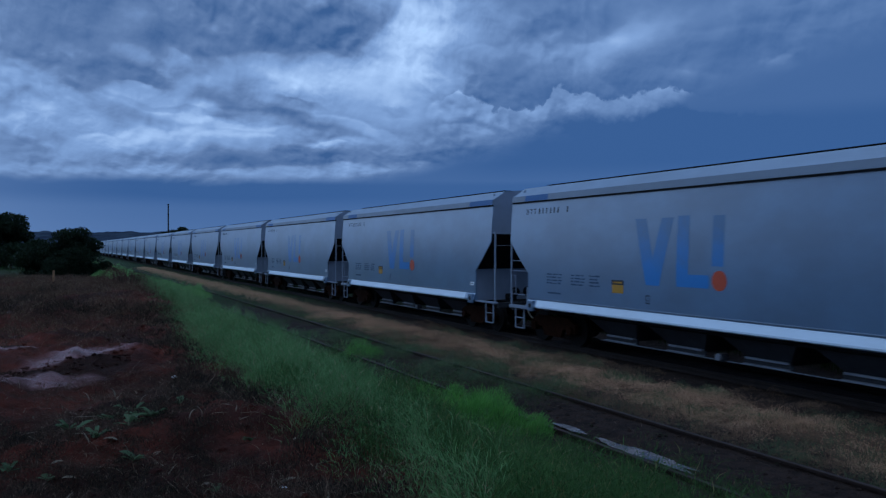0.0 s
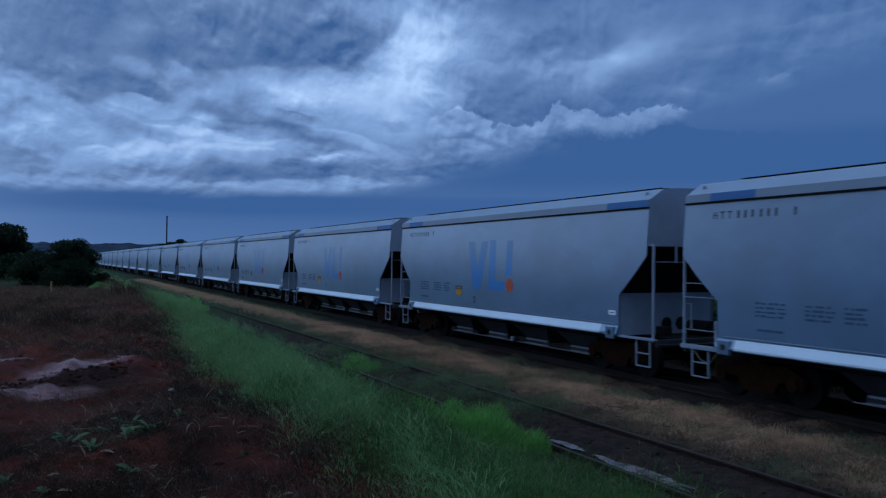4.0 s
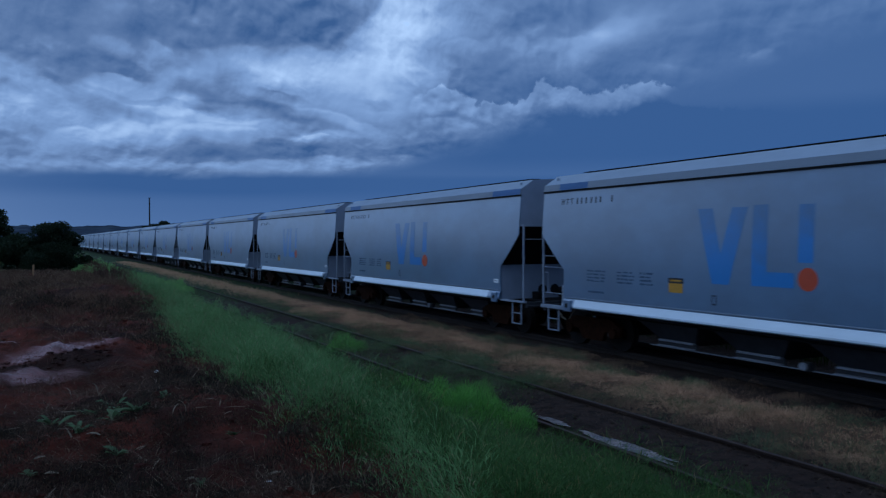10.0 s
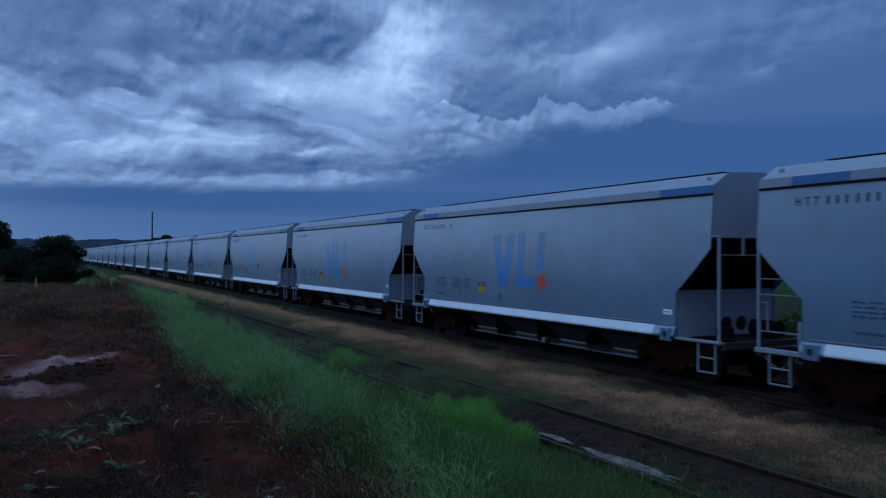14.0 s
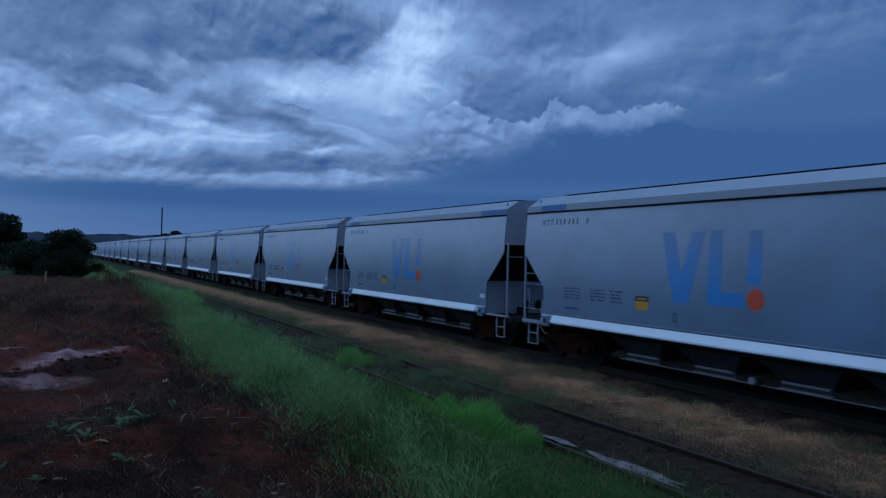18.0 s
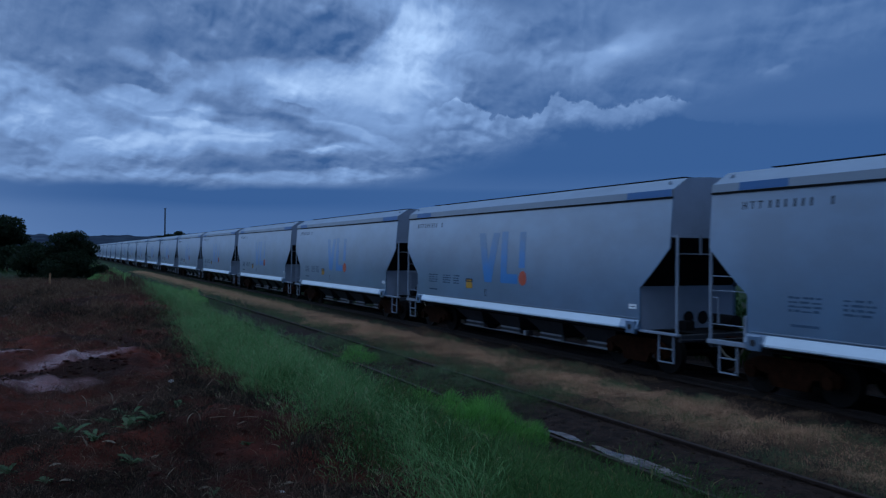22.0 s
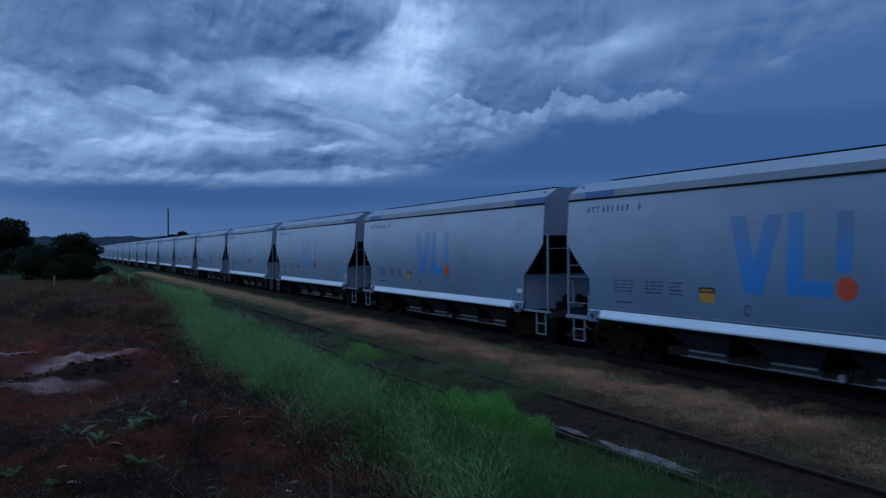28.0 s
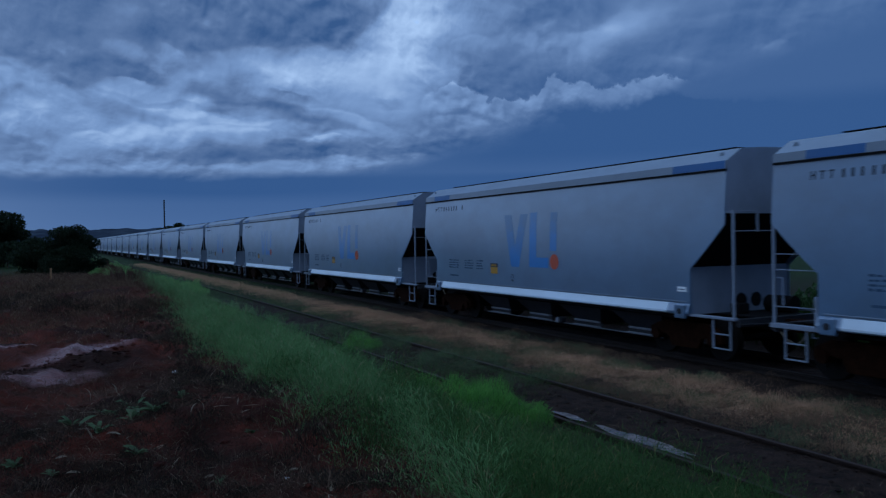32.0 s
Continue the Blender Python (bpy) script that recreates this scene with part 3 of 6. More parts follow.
SHRUB = leafy("shrub_leaf", (0.014, 0.034, 0.012), (0.045, 0.085, 0.03))
FOLIAGE = leafy("tree_leaf", (0.007, 0.013, 0.007), (0.023, 0.036, 0.017))
STONE = plain("pale_stone", (0.5, 0.47, 0.45), 0.7, 20.0, 0.2)
DRY_BRUSH = leafy("dry_brush", (0.028, 0.017, 0.011), (0.135, 0.083, 0.052), 0.8, (0.26, 0.19, 0.12))
DARK_LITTER = leafy("dark_litter", (0.013, 0.010, 0.007), (0.044, 0.034, 0.024), 0.8, (0.10, 0.08, 0.05))
LEAF_BITS = leafy("pale_leaf", (0.12, 0.09, 0.065), (0.27, 0.22, 0.155), 0.7)
# the haze of distance is put into the ridge as a faint blue glow
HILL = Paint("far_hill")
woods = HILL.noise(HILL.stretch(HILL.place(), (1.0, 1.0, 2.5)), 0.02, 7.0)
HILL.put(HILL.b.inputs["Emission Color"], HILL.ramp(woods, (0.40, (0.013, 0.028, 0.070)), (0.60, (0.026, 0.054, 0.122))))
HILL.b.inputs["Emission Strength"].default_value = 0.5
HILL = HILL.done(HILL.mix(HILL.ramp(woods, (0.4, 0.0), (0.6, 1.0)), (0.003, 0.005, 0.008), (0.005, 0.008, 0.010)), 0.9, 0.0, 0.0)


# ---- mesh helpers ----
def part(name, bm, material, parent, label=""):
    """Links a bmesh as one mesh object under a thing or part."""
    mesh = bpy.data.meshes.new(name)
    bm.to_mesh(mesh)
    bm.free()
    mesh.materials.append(material)
    ob = new(name, mesh)
    ob.parent = parent
    return tagged(ob, label)


def sheet(name, verts, faces, material, parent=None, label=""):
    """The same from lists or arrays, for large meshes."""
    mesh = bpy.data.meshes.new(name)
    mesh.from_pydata(verts, [], faces)
    mesh.update()
    mesh.materials.append(material)
    ob = new(name, mesh)
    ob.parent = parent
    return tagged(ob, label)


def box(bm, x0, x1, y0, y1, z0, z1, bevel=0.0):
    m = Matrix.Translation(((x0 + x1) / 2, (y0 + y1) / 2, (z0 + z1) / 2)) @ Matrix.Diagonal((x1 - x0, y1 - y0, z1 - z0, 1))
    made = bmesh.ops.create_cube(bm, size=1, matrix=m)
    if bevel:
        edges = {e for v in made["verts"] for e in v.link_edges}
        bmesh.ops.bevel(bm, geom=list(edges), offset=bevel, segments=2, affect="EDGES", profile=0.5)
    return bm


def rod(bm, a, b, r, sides=8):
    a, b = Vector(a), Vector(b)
    d = b - a
    m = Matrix.Translation((a + b) / 2) @ d.to_track_quat("Z", "Y").to_matrix().to_4x4()
    bmesh.ops.create_cone(bm, cap_ends=True, segments=sides, radius1=r, radius2=r, depth=d.length, matrix=m)
    return bm


def prism(bm, outline, lift):
    """A solid from a closed outline of points, pushed along the vector lift."""
    low = [bm.verts.new(p) for p in outline]
    high = [bm.verts.new(Vector(p) + Vector(lift)) for p in outline]
    bm.faces.new(low[::-1])
    bm.faces.new(high)
    for i in range(len(low)):
        j = (i + 1) % len(low)
        bm.faces.new((low[i], low[j], high[j], high[i]))
    bmesh.ops.recalc_face_normals(bm, faces=bm.faces)
    return bm


def made(fn, *args, **more):
    bm = bmesh.new()
    fn(bm, *args, **more)
    return bm


def smooth(ob):
    for p in ob.data.polygons:
        p.use_smooth = True
    ob.data.set_sharp_from_angle(angle=radians(35))
    return ob


# ---- the plan ----
PITCH, TRACK, NEAR_TRACK = 16.5, 14.32, 7.92
BANK = 1.28


def lump(x, y, scale, seed=0.0):
    return noise.noise(Vector((x * scale + seed, y * scale - seed, seed)))


def crest(y):
    """Where the bank's edge runs beside the tracks."""
    back = min(max((y - 33) / 7, 0), 1)
    return 2.05 + 2.0 * min(max((y - 12) / 45, 0), 1) - 1.3 * back * back * (3 - 2 * back) + 0.25 * lump(0, y, 0.35, 3.0)


def ground_height(x, y):
    edge = crest(y)
    bank = BANK + 0.20 * lump(x, y, 0.28, 5.0) + 0.14 * lump(x, y, 0.8, 9.0) + 0.08 * lump(x, y, 2.6, 2.0) + 0.06 * lump(x, y, 6.0, 6.0) + 0.025 * lump(x, y, 15.0, 8.0)
    bank += 0.30 * math.exp(-((x - 0.6) ** 2 / 6 + (y - 25) ** 2 / 60))
    bank += 0.03 * math.exp(-((y - 11.15 - 0.5 * x) / 0.22) ** 2 - ((x + 0.1) / 0.9) ** 4) + 0.10 * math.exp(-((y - 14.6 - 0.3 * x) / 0.8) ** 2 - ((x - 0.6) / 1.3) ** 4)
    d = math.hypot(x, y)
    bank += 0.15 * min(max((d - 30) / 30, 0), 1)
    low = -0.16 + 0.04 * lump(x, y, 0.8, 4.0) + 0.015 * lump(x, y, 4.0, 1.0)
    low += 0.10 * math.exp(-((x - 10.6) / 1.1) ** 2) + 0.085 * math.exp(-((x - 7.9) / 1.35) ** 4)
    low -= 0.065 * math.exp(-((x - 7.42) / 0.32) ** 4 - ((y - 9.2) / 1.9) ** 4)
    t = min(max((x - edge) / (6.0 - edge), 0), 1)
    t = t * t * (3 - 2 * t)
    z = bank * (1 - t) + low * t
    if x > 17:
        z += 0.02 * (x - 17) * min(1.0, 30 / (x - 16))
    return z


def steps(stops):
    """Grid lines: (place, spacing) stretches."""
    out = [stops[0][0]]
    for (a, s), (b, _) in zip(stops, stops[1:]):
        n = max(1, round((b - a) / s))
        out += [a + (b - a) * (i + 1) / n for i in range(n)]
    return out


def build_ground():
    xs = steps([(-4000, 700), (-500, 80), (-60, 6), (-12, 0.8), (-4, 0.065), (2.6, 0.12), (9, 0.25), (18, 2), (60, 25), (400, 400), (4000, 1)])
    ys = steps([(-4000, 700), (-300, 40), (-20, 2), (2, 0.12), (3.5, 0.065), (11, 0.12), (16, 0.3), (40, 1.2), (100, 10), (400, 100), (4500, 1)])
    verts = [(x, y, ground_height(x, y)) for y in ys for x in xs]
    w = len(xs)
    faces = [(j * w + i, j * w + i + 1, (j + 1) * w + i + 1, (j + 1) * w + i) for j in range(len(ys) - 1) for i in range(w - 1)]
    ob = smooth(sheet("ground", verts, faces, SOIL))
    tagged(ob, "red wet earth bank falling to dark dirt beside the tracks", "ground", kind="structure")


build_ground()


def patch(name, material, cx, cy, rx, ry, lift, label, category, turn=0.0, seed=0.0, level=None):
    """A thin film of water or wet mud with an uneven rim, laid on the ground."""
    rings, spokes = 7, 40
    verts, faces = [], []
    for i in range(rings + 1):
        for k in range(spokes):
            a = 2 * math.pi * k / spokes
            r = i / rings * (1 + 0.55 * noise.noise(Vector((math.cos(a) * 1.6, math.sin(a) * 1.6, seed))) + 0.25 * noise.noise(Vector((math.cos(a) * 5, math.sin(a) * 5, seed))))
            u, v = rx * r * math.cos(a), ry * r * math.sin(a)
            x, y = cx + u * math.cos(turn) - v * math.sin(turn), cy + u * math.sin(turn) + v * math.cos(turn)
            z = level if level is not None else ground_height(x, y)
            verts.append((x, y, z + lift * (1 - 0.9 * (i / rings) ** 4)))
            if i:
                j, l = (i - 1) * spokes, i * spokes
                k2 = (k + 1) % spokes
                faces.append((j + k, j + k2, l + k2, l + k))
    return tagged(smooth(sheet(name, verts, faces, material)), label, category, kind="structure")


# ---- tracks ----
def rail_profile(x):
    half = [(0.07, -0.15), (0.07, -0.135), (0.012, -0.115), (0.012, -0.045), (0.036, -0.035), (0.036, -0.006), (0.028, 0.0)]
    return [(x + a, 0, b) for a, b in half] + [(x - a, 0, b) for a, b in reversed(half)]


def build_track(x, label, sleepers):
    track = tagged(new("railway_track"), label, "railway track")
    track.location = (x, 0, 0)
    for side in (-1, 1):
        bm = made(prism, [(a, -200, b) for a, _, b in rail_profile(side * 0.835)], (0, 900, 0))
        part("rail", bm, RAIL if x < 10 else DARK_RAIL, track, "rust-brown steel rail" if x < 10 else "rail coloured dark for the train's shade")
    mesh = bpy.data.meshes.new("sleeper")
    bm = made(box, -1.35, 1.35, -0.11, 0.11, -0.30, -0.145, 0.015)
    bm.to_mesh(mesh)
    bm.free()
    mesh.materials.append(TIMBER if x < 10 else SHADED_TIMBER)
    for i in range(sleepers):
        ob = new("sleeper", mesh)
        ob.parent = track
        ob.location = (random.uniform(-0.04, 0.04), 2 + i * 0.62 + random.uniform(-0.03, 0.03), -0.035)
    return track


build_track(NEAR_TRACK, "rusty overgrown siding track buried in dirt to its rail heads", 0)
build_track(TRACK, "broad gauge track in dark shade under the train", 90)


# ---- the hopper wagon; local y = 0 at the rear coupling, x = 0 at the track's middle ----
REAR, FRONT, FOOT_REAR, FOOT_FRONT = 0.72, 15.98, 1.73, 14.88
EAVE, SILL_TOP, SILL_LOW = 4.21, 1.265, 1.055


def flank(z):
    """Half the body's width at the height z."""
    return 1.555 - 0.12 * (max(z - 1.9, 0) / 2.3) ** 2


def side_ends(z):
    """Rear and front limits of the side sheet at the height z."""
    if z >= 3.02:
        return REAR, FRONT
    t = min((3.02 - z) / 0.97, 1)
    bow = 0.10 * math.sin(math.pi * t)
    return REAR + (FOOT_REAR - REAR) * t - bow * 0.3, FRONT - (FRONT - FOOT_FRONT) * t + bow * 0.3


def side_sheet(bm, s):
    zs = [1.02, 1.25, 1.5, 1.75, 2.05, 2.2, 2.35, 2.5, 2.65, 2.8, 2.92, 3.02, 3.25, 3.5, 3.75, 4.0, EAVE]
    n = 24
    skins = []
    for inset in (0.0, 0.03):
        rows = []
        for z in zs:
            a, b = side_ends(z)
            rows.append([bm.verts.new((s * (flank(z) - inset), a + (b - a) * i / n, z)) for i in range(n + 1)])
        skins.append(rows)
    for rows in skins:
        for r, q in zip(rows, rows[1:]):
            for i in range(n):
                bm.faces.new((r[i], r[i + 1], q[i + 1], q[i]))
    for (o1, o2), (i1, i2) in zip(zip(skins[0], skins[0][1:]), zip(skins[1], skins[1][1:])):
        bm.faces.new((o1[0], o2[0], i2[0], i1[0]))
        bm.faces.new((o1[-1], o2[-1], i2[-1], i1[-1]))
    for k in (0, -1):
        o, i = skins[0][k], skins[1][k]
        for j in range(n):
            bm.faces.new((o[j], o[j + 1], i[j + 1], i[j]))
    bmesh.ops.recalc_face_normals(bm, faces=bm.faces)


def on_side(outline, s=-1, lift=0.004):
    """A flat mark laid on the curved side sheet: a list of (y, z) outlines."""
    bm = bmesh.new()
    for pts in outline:
        vs = [bm.verts.new((s * (flank(z) + lift), y, z)) for y, z in pts]
        low = [bm.verts.new((s * (flank(z) - 0.002), y, z)) for y, z in pts]
        bm.faces.new(vs)
        for i in range(len(vs)):
            j = (i + 1) % len(vs)
            bm.faces.new((vs[i], vs[j], low[j], low[i]))
    bmesh.ops.triangulate(bm, faces=[f for f in bm.faces if len(f.verts) > 4])
    bmesh.ops.recalc_face_normals(bm, faces=bm.faces)
    return bm


def quad(y0, y1, z0, z1):
    return [(y0, z0), (y1, z0), (y1, z1), (y0, z1)]


def strips(y0, z0, y1, z1, width, n=8):
    """A slanting stroke cut into short quads, so that it follows the curve."""
    out = []
    for i in range(n):
        a, b = i / n, (i + 1) / n
        ya, yb, za, zb = y0 + (y1 - y0) * a, y0 + (y1 - y0) * b, z0 + (z1 - z0) * a, z0 + (z1 - z0) * b
        out.append([(ya - width / 2, za), (ya + width / 2, za), (yb + width / 2, zb), (yb - width / 2, zb)])
    return out


def bars(y, z, count, width, height, gap):
    """Writing too small or not to be shown, as plain bars that run back from y."""
    return [quad(y - i * (width + gap) - width, y - i * (width + gap), z, z + height) for i in range(count)]


def roof(bm):
    """The lid: fascia top, slopes and a slightly cambered crown."""
    half = [(1.43, EAVE + 0.17), (1.03, 4.64), (0.98, 4.665), (0.5, 4.70), (0.0, 4.715)]
    line = [(-x, z) for x, z in half] + [(x, z) for x, z in reversed(half[:-1])]
    ends = (REAR + 0.01, FRONT - 0.01)
    cols = [[bm.verts.new((x, y, z)) for x, z in line] for y in ends]
    under = [[bm.verts.new((x * 0.985, y, z - 0.03)) for x, z in line] for y in ends]
    for i in range(len(line) - 1):
        bm.faces.new((cols[0][i], cols[0][i + 1], cols[1][i + 1], cols[1][i]))
        bm.faces.new((under[0][i], under[0][i + 1], under[1][i + 1], under[1][i]))
        for k in (0, 1):
            bm.faces.new((cols[k][i], cols[k][i + 1], under[k][i + 1], under[k][i]))
    for i in (0, -1):
        bm.faces.new((cols[0][i], cols[1][i], under[1][i], under[0][i]))
    bmesh.ops.recalc_face_normals(bm, faces=bm.faces)


def end_plate(bm, y, thick):
    """The upright end sheet, with the body's cross-section."""
    pts = [(-flank(3.26), 3.26), (-flank(3.5), 3.5), (-flank(EAVE), EAVE), (-1.425, EAVE + 0.165), (-1.02, 4.625), (-0.5, 4.685), (0.5, 4.685), (1.02, 4.625),
           (1.425, EAVE + 0.165), (flank(EAVE), EAVE), (flank(3.5), 3.5), (flank(3.26), 3.26)]
    prism(bm, [(x * 0.985, y, z) for x, z in pts], (0, thick, 0))


def ring(bm, centre, axis, r, depth, sides=28):
    m = Matrix.Translation(centre) @ Vector(axis).to_track_quat("Z", "Y").to_matrix().to_4x4()
    bmesh.ops.create_cone(bm, cap_ends=True, segments=sides, radius1=r, radius2=r, depth=depth, matrix=m)


def build_bogie(wagon, y):
    bogie = part("bogie", made(box, -0.9, 0.9, y - 0.2, y + 0.2, 0.42, 0.86, 0.03), RUST, wagon, "rust-brown cast steel bogie")
    for s in (-1, 1):
        # side frame: arched top chord, sunk middle and two axle boxes
        top = [(-1.15, 0.62), (-0.75, 0.80), (0.75, 0.80), (1.15, 0.62), (1.15, 0.40), (0.98, 0.36), (0.85, 0.50), (0.55, 0.46), (0.42, 0.22), (-0.42, 0.22), (-0.55, 0.46), (-0.85, 0.50), (-0.98, 0.36), (-1.15, 0.40)]
        part("side_frame", made(prism, [(s * 1.06, y + a, b) for a, b in top], (s * 0.12, 0, 0)), RUST, bogie)
        bm = bmesh.new()
        for k in (-0.22, 0.0, 0.22):
            rod(bm, (s * 1.12, y + k, 0.30), (s * 1.12, y + k, 0.60), 0.05, 8)
        part("spring_nest", bm, BLACK, bogie)
        for k in (-0.92, 0.92):
            part("axle_box", made(ring, (s * 1.17, y + k, 0.46), (1, 0, 0), 0.13, 0.16, 14), RUST, bogie)
    sets = []
    for k in (-0.92, 0.92):
        bm = bmesh.new()
        ring(bm, (0, 0, 0), (1, 0, 0), 0.08, 2.1, 12)
        for s in (-1, 1):
            ring(bm, (s * 0.86, 0, 0), (1, 0, 0), 0.46, 0.12)
            ring(bm, (s * 0.785, 0, 0), (1, 0, 0), 0.485, 0.03)
            ring(bm, (s * 0.95, 0, 0), (1, 0, 0), 0.17, 0.08, 16)
            for i in range(4):
                a = i * math.pi / 2
                ring(bm, (s * 0.925, 0.3 * math.cos(a), 0.3 * math.sin(a)), (1, 0, 0), 0.05, 0.01, 8)
        w = part("wheelset", bm, WHEEL, bogie, "dark steel wheels on an axle")
        w.location = (0, y + k, 0.46)
        sets.append(w)
    return sets


def chevron():
    """The slanting pair of strokes that meet at the foot."""
    out, n = [], 10
    for i in range(n):
        za, zb = 1.92 + 1.6 * i / n, 1.92 + 1.6 * (i + 1) / n
        edges = []
        for z in (za, zb):
            t = (z - 1.92) / 1.6
            edges.append((9.06 - 0.46 * t, 9.29 - 0.27 * (z - 2.56) / 0.96 if z > 2.56 else 9.29, 9.29 + 0.27 * (z - 2.56) / 0.96 if z > 2.56 else 9.29, 9.52 + 0.46 * t))
        (a, b, c, d), (e, f, g, h) = edges
        out += [[(a, za), (b, za), (f, zb), (e, zb)], [(c, za), (d, za), (h, zb), (g, zb)]]
    return out


def mark(name, outline, material, wagon, label="", lift=0.004):
    bm = on_side(outline, -1, lift)
    bmesh.ops.remove_doubles(bm, verts=bm.verts, dist=0.0005)
    return part(name, bm, material, wagon, label)


def add_marks(wagon):
    """Paint, signs and writing on the side that the bank sees."""
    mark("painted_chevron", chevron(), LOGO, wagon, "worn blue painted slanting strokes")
    mark("painted_angle", strips(8.28, 3.55, 8.28, 2.22, 0.38) + [quad(8.09, 8.47, 1.93, 2.22), quad(7.45, 8.09, 1.93, 2.22)], LOGO, wagon, "worn blue painted angle")
    mark("painted_bar", strips(7.20, 3.52, 7.20, 2.42, 0.34), LOGO, wagon, "worn blue painted bar")
    dot = [(7.14 + 0.22 * math.cos(i * math.pi / 14), 2.11 + 0.22 * math.sin(i * math.pi / 14)) for i in range(28)]
    mark("painted_dot", [dot], ORANGE, wagon, "orange-red painted dot", 0.005)
    sign = mark("warning_sign", [quad(10.38, 10.82, 1.67, 1.88)], YELLOW, wagon, "yellow warning sign with a black band", 0.006)
    mark("sign_band", [quad(10.36, 10.84, 1.88, 2.0)], INK, sign, "", 0.006)
    mark("sign_bar", [quad(10.43, 10.77, 1.92, 1.96)], YELLOW, sign, "", 0.009)
    frame_mark = [quad(9.39, 9.41, 1.47, 1.68), quad(9.50, 9.52, 1.47, 1.68), quad(9.41, 9.50, 1.655, 1.68), quad(9.41, 9.50, 1.47, 1.495)]
    mark("small_mark", frame_mark, INK, wagon)
    high, low = 3.97, 3.81
    mark("painted_letter", [[(15.10, low), (15.10, high), (15.07, high), (15.07, 3.904), (15.01, 3.904), (15.01, high), (14.98, high), (14.98, low), (15.01, low), (15.01, 3.876), (15.07, 3.876), (15.07, low)]], FADED_INK, wagon, "dark painted letter H")
    for y in (14.90, 14.70):
        mark("painted_letter", [[(y, high), (y - 0.13, high), (y - 0.13, 3.94), (y - 0.08, 3.94), (y - 0.08, low), (y - 0.05, low), (y - 0.05, 3.94), (y, 3.94)]], FADED_INK, wagon, "dark painted letter T")
    for y in (14.42, 14.23, 14.04, 13.82, 13.63, 13.44, 12.98):
        mark("number_bar", [quad(y - 0.06, y, 3.81, 3.97)], FADED_INK, wagon, "dark painted number bar")
    for a, b in ((13.1, 13.85), (12.0, 12.65), (11.35, 11.8)):
        block, rows = [], random.Random(int(a * 10))
        for z in (2.04, 1.955, 1.87, 1.785):
            y = b
            while y > a + 0.08:
                w = rows.uniform(0.06, 0.26)
                block.append(quad(max(a, y - w), y, z, z + rows.uniform(0.028, 0.05)))
                y -= w + rows.uniform(0.02, 0.07)
        tagged(mark("data_block", block, FAINT_INK, wagon, "faded rows of small painted writing"), kind="stuff")
    mark("data_line", [quad(13.15, 13.8, 1.5, 1.55)], FAINT_INK, wagon)
    plate = mark("label_plate", [quad(1.85, 2.13, 1.535, 1.65)], WHITE, wagon, "small white label", 0.008)
    mark("label_bar", [quad(1.90, 2.08, 1.58, 1.60)], FAINT_INK, plate, "", 0.011)


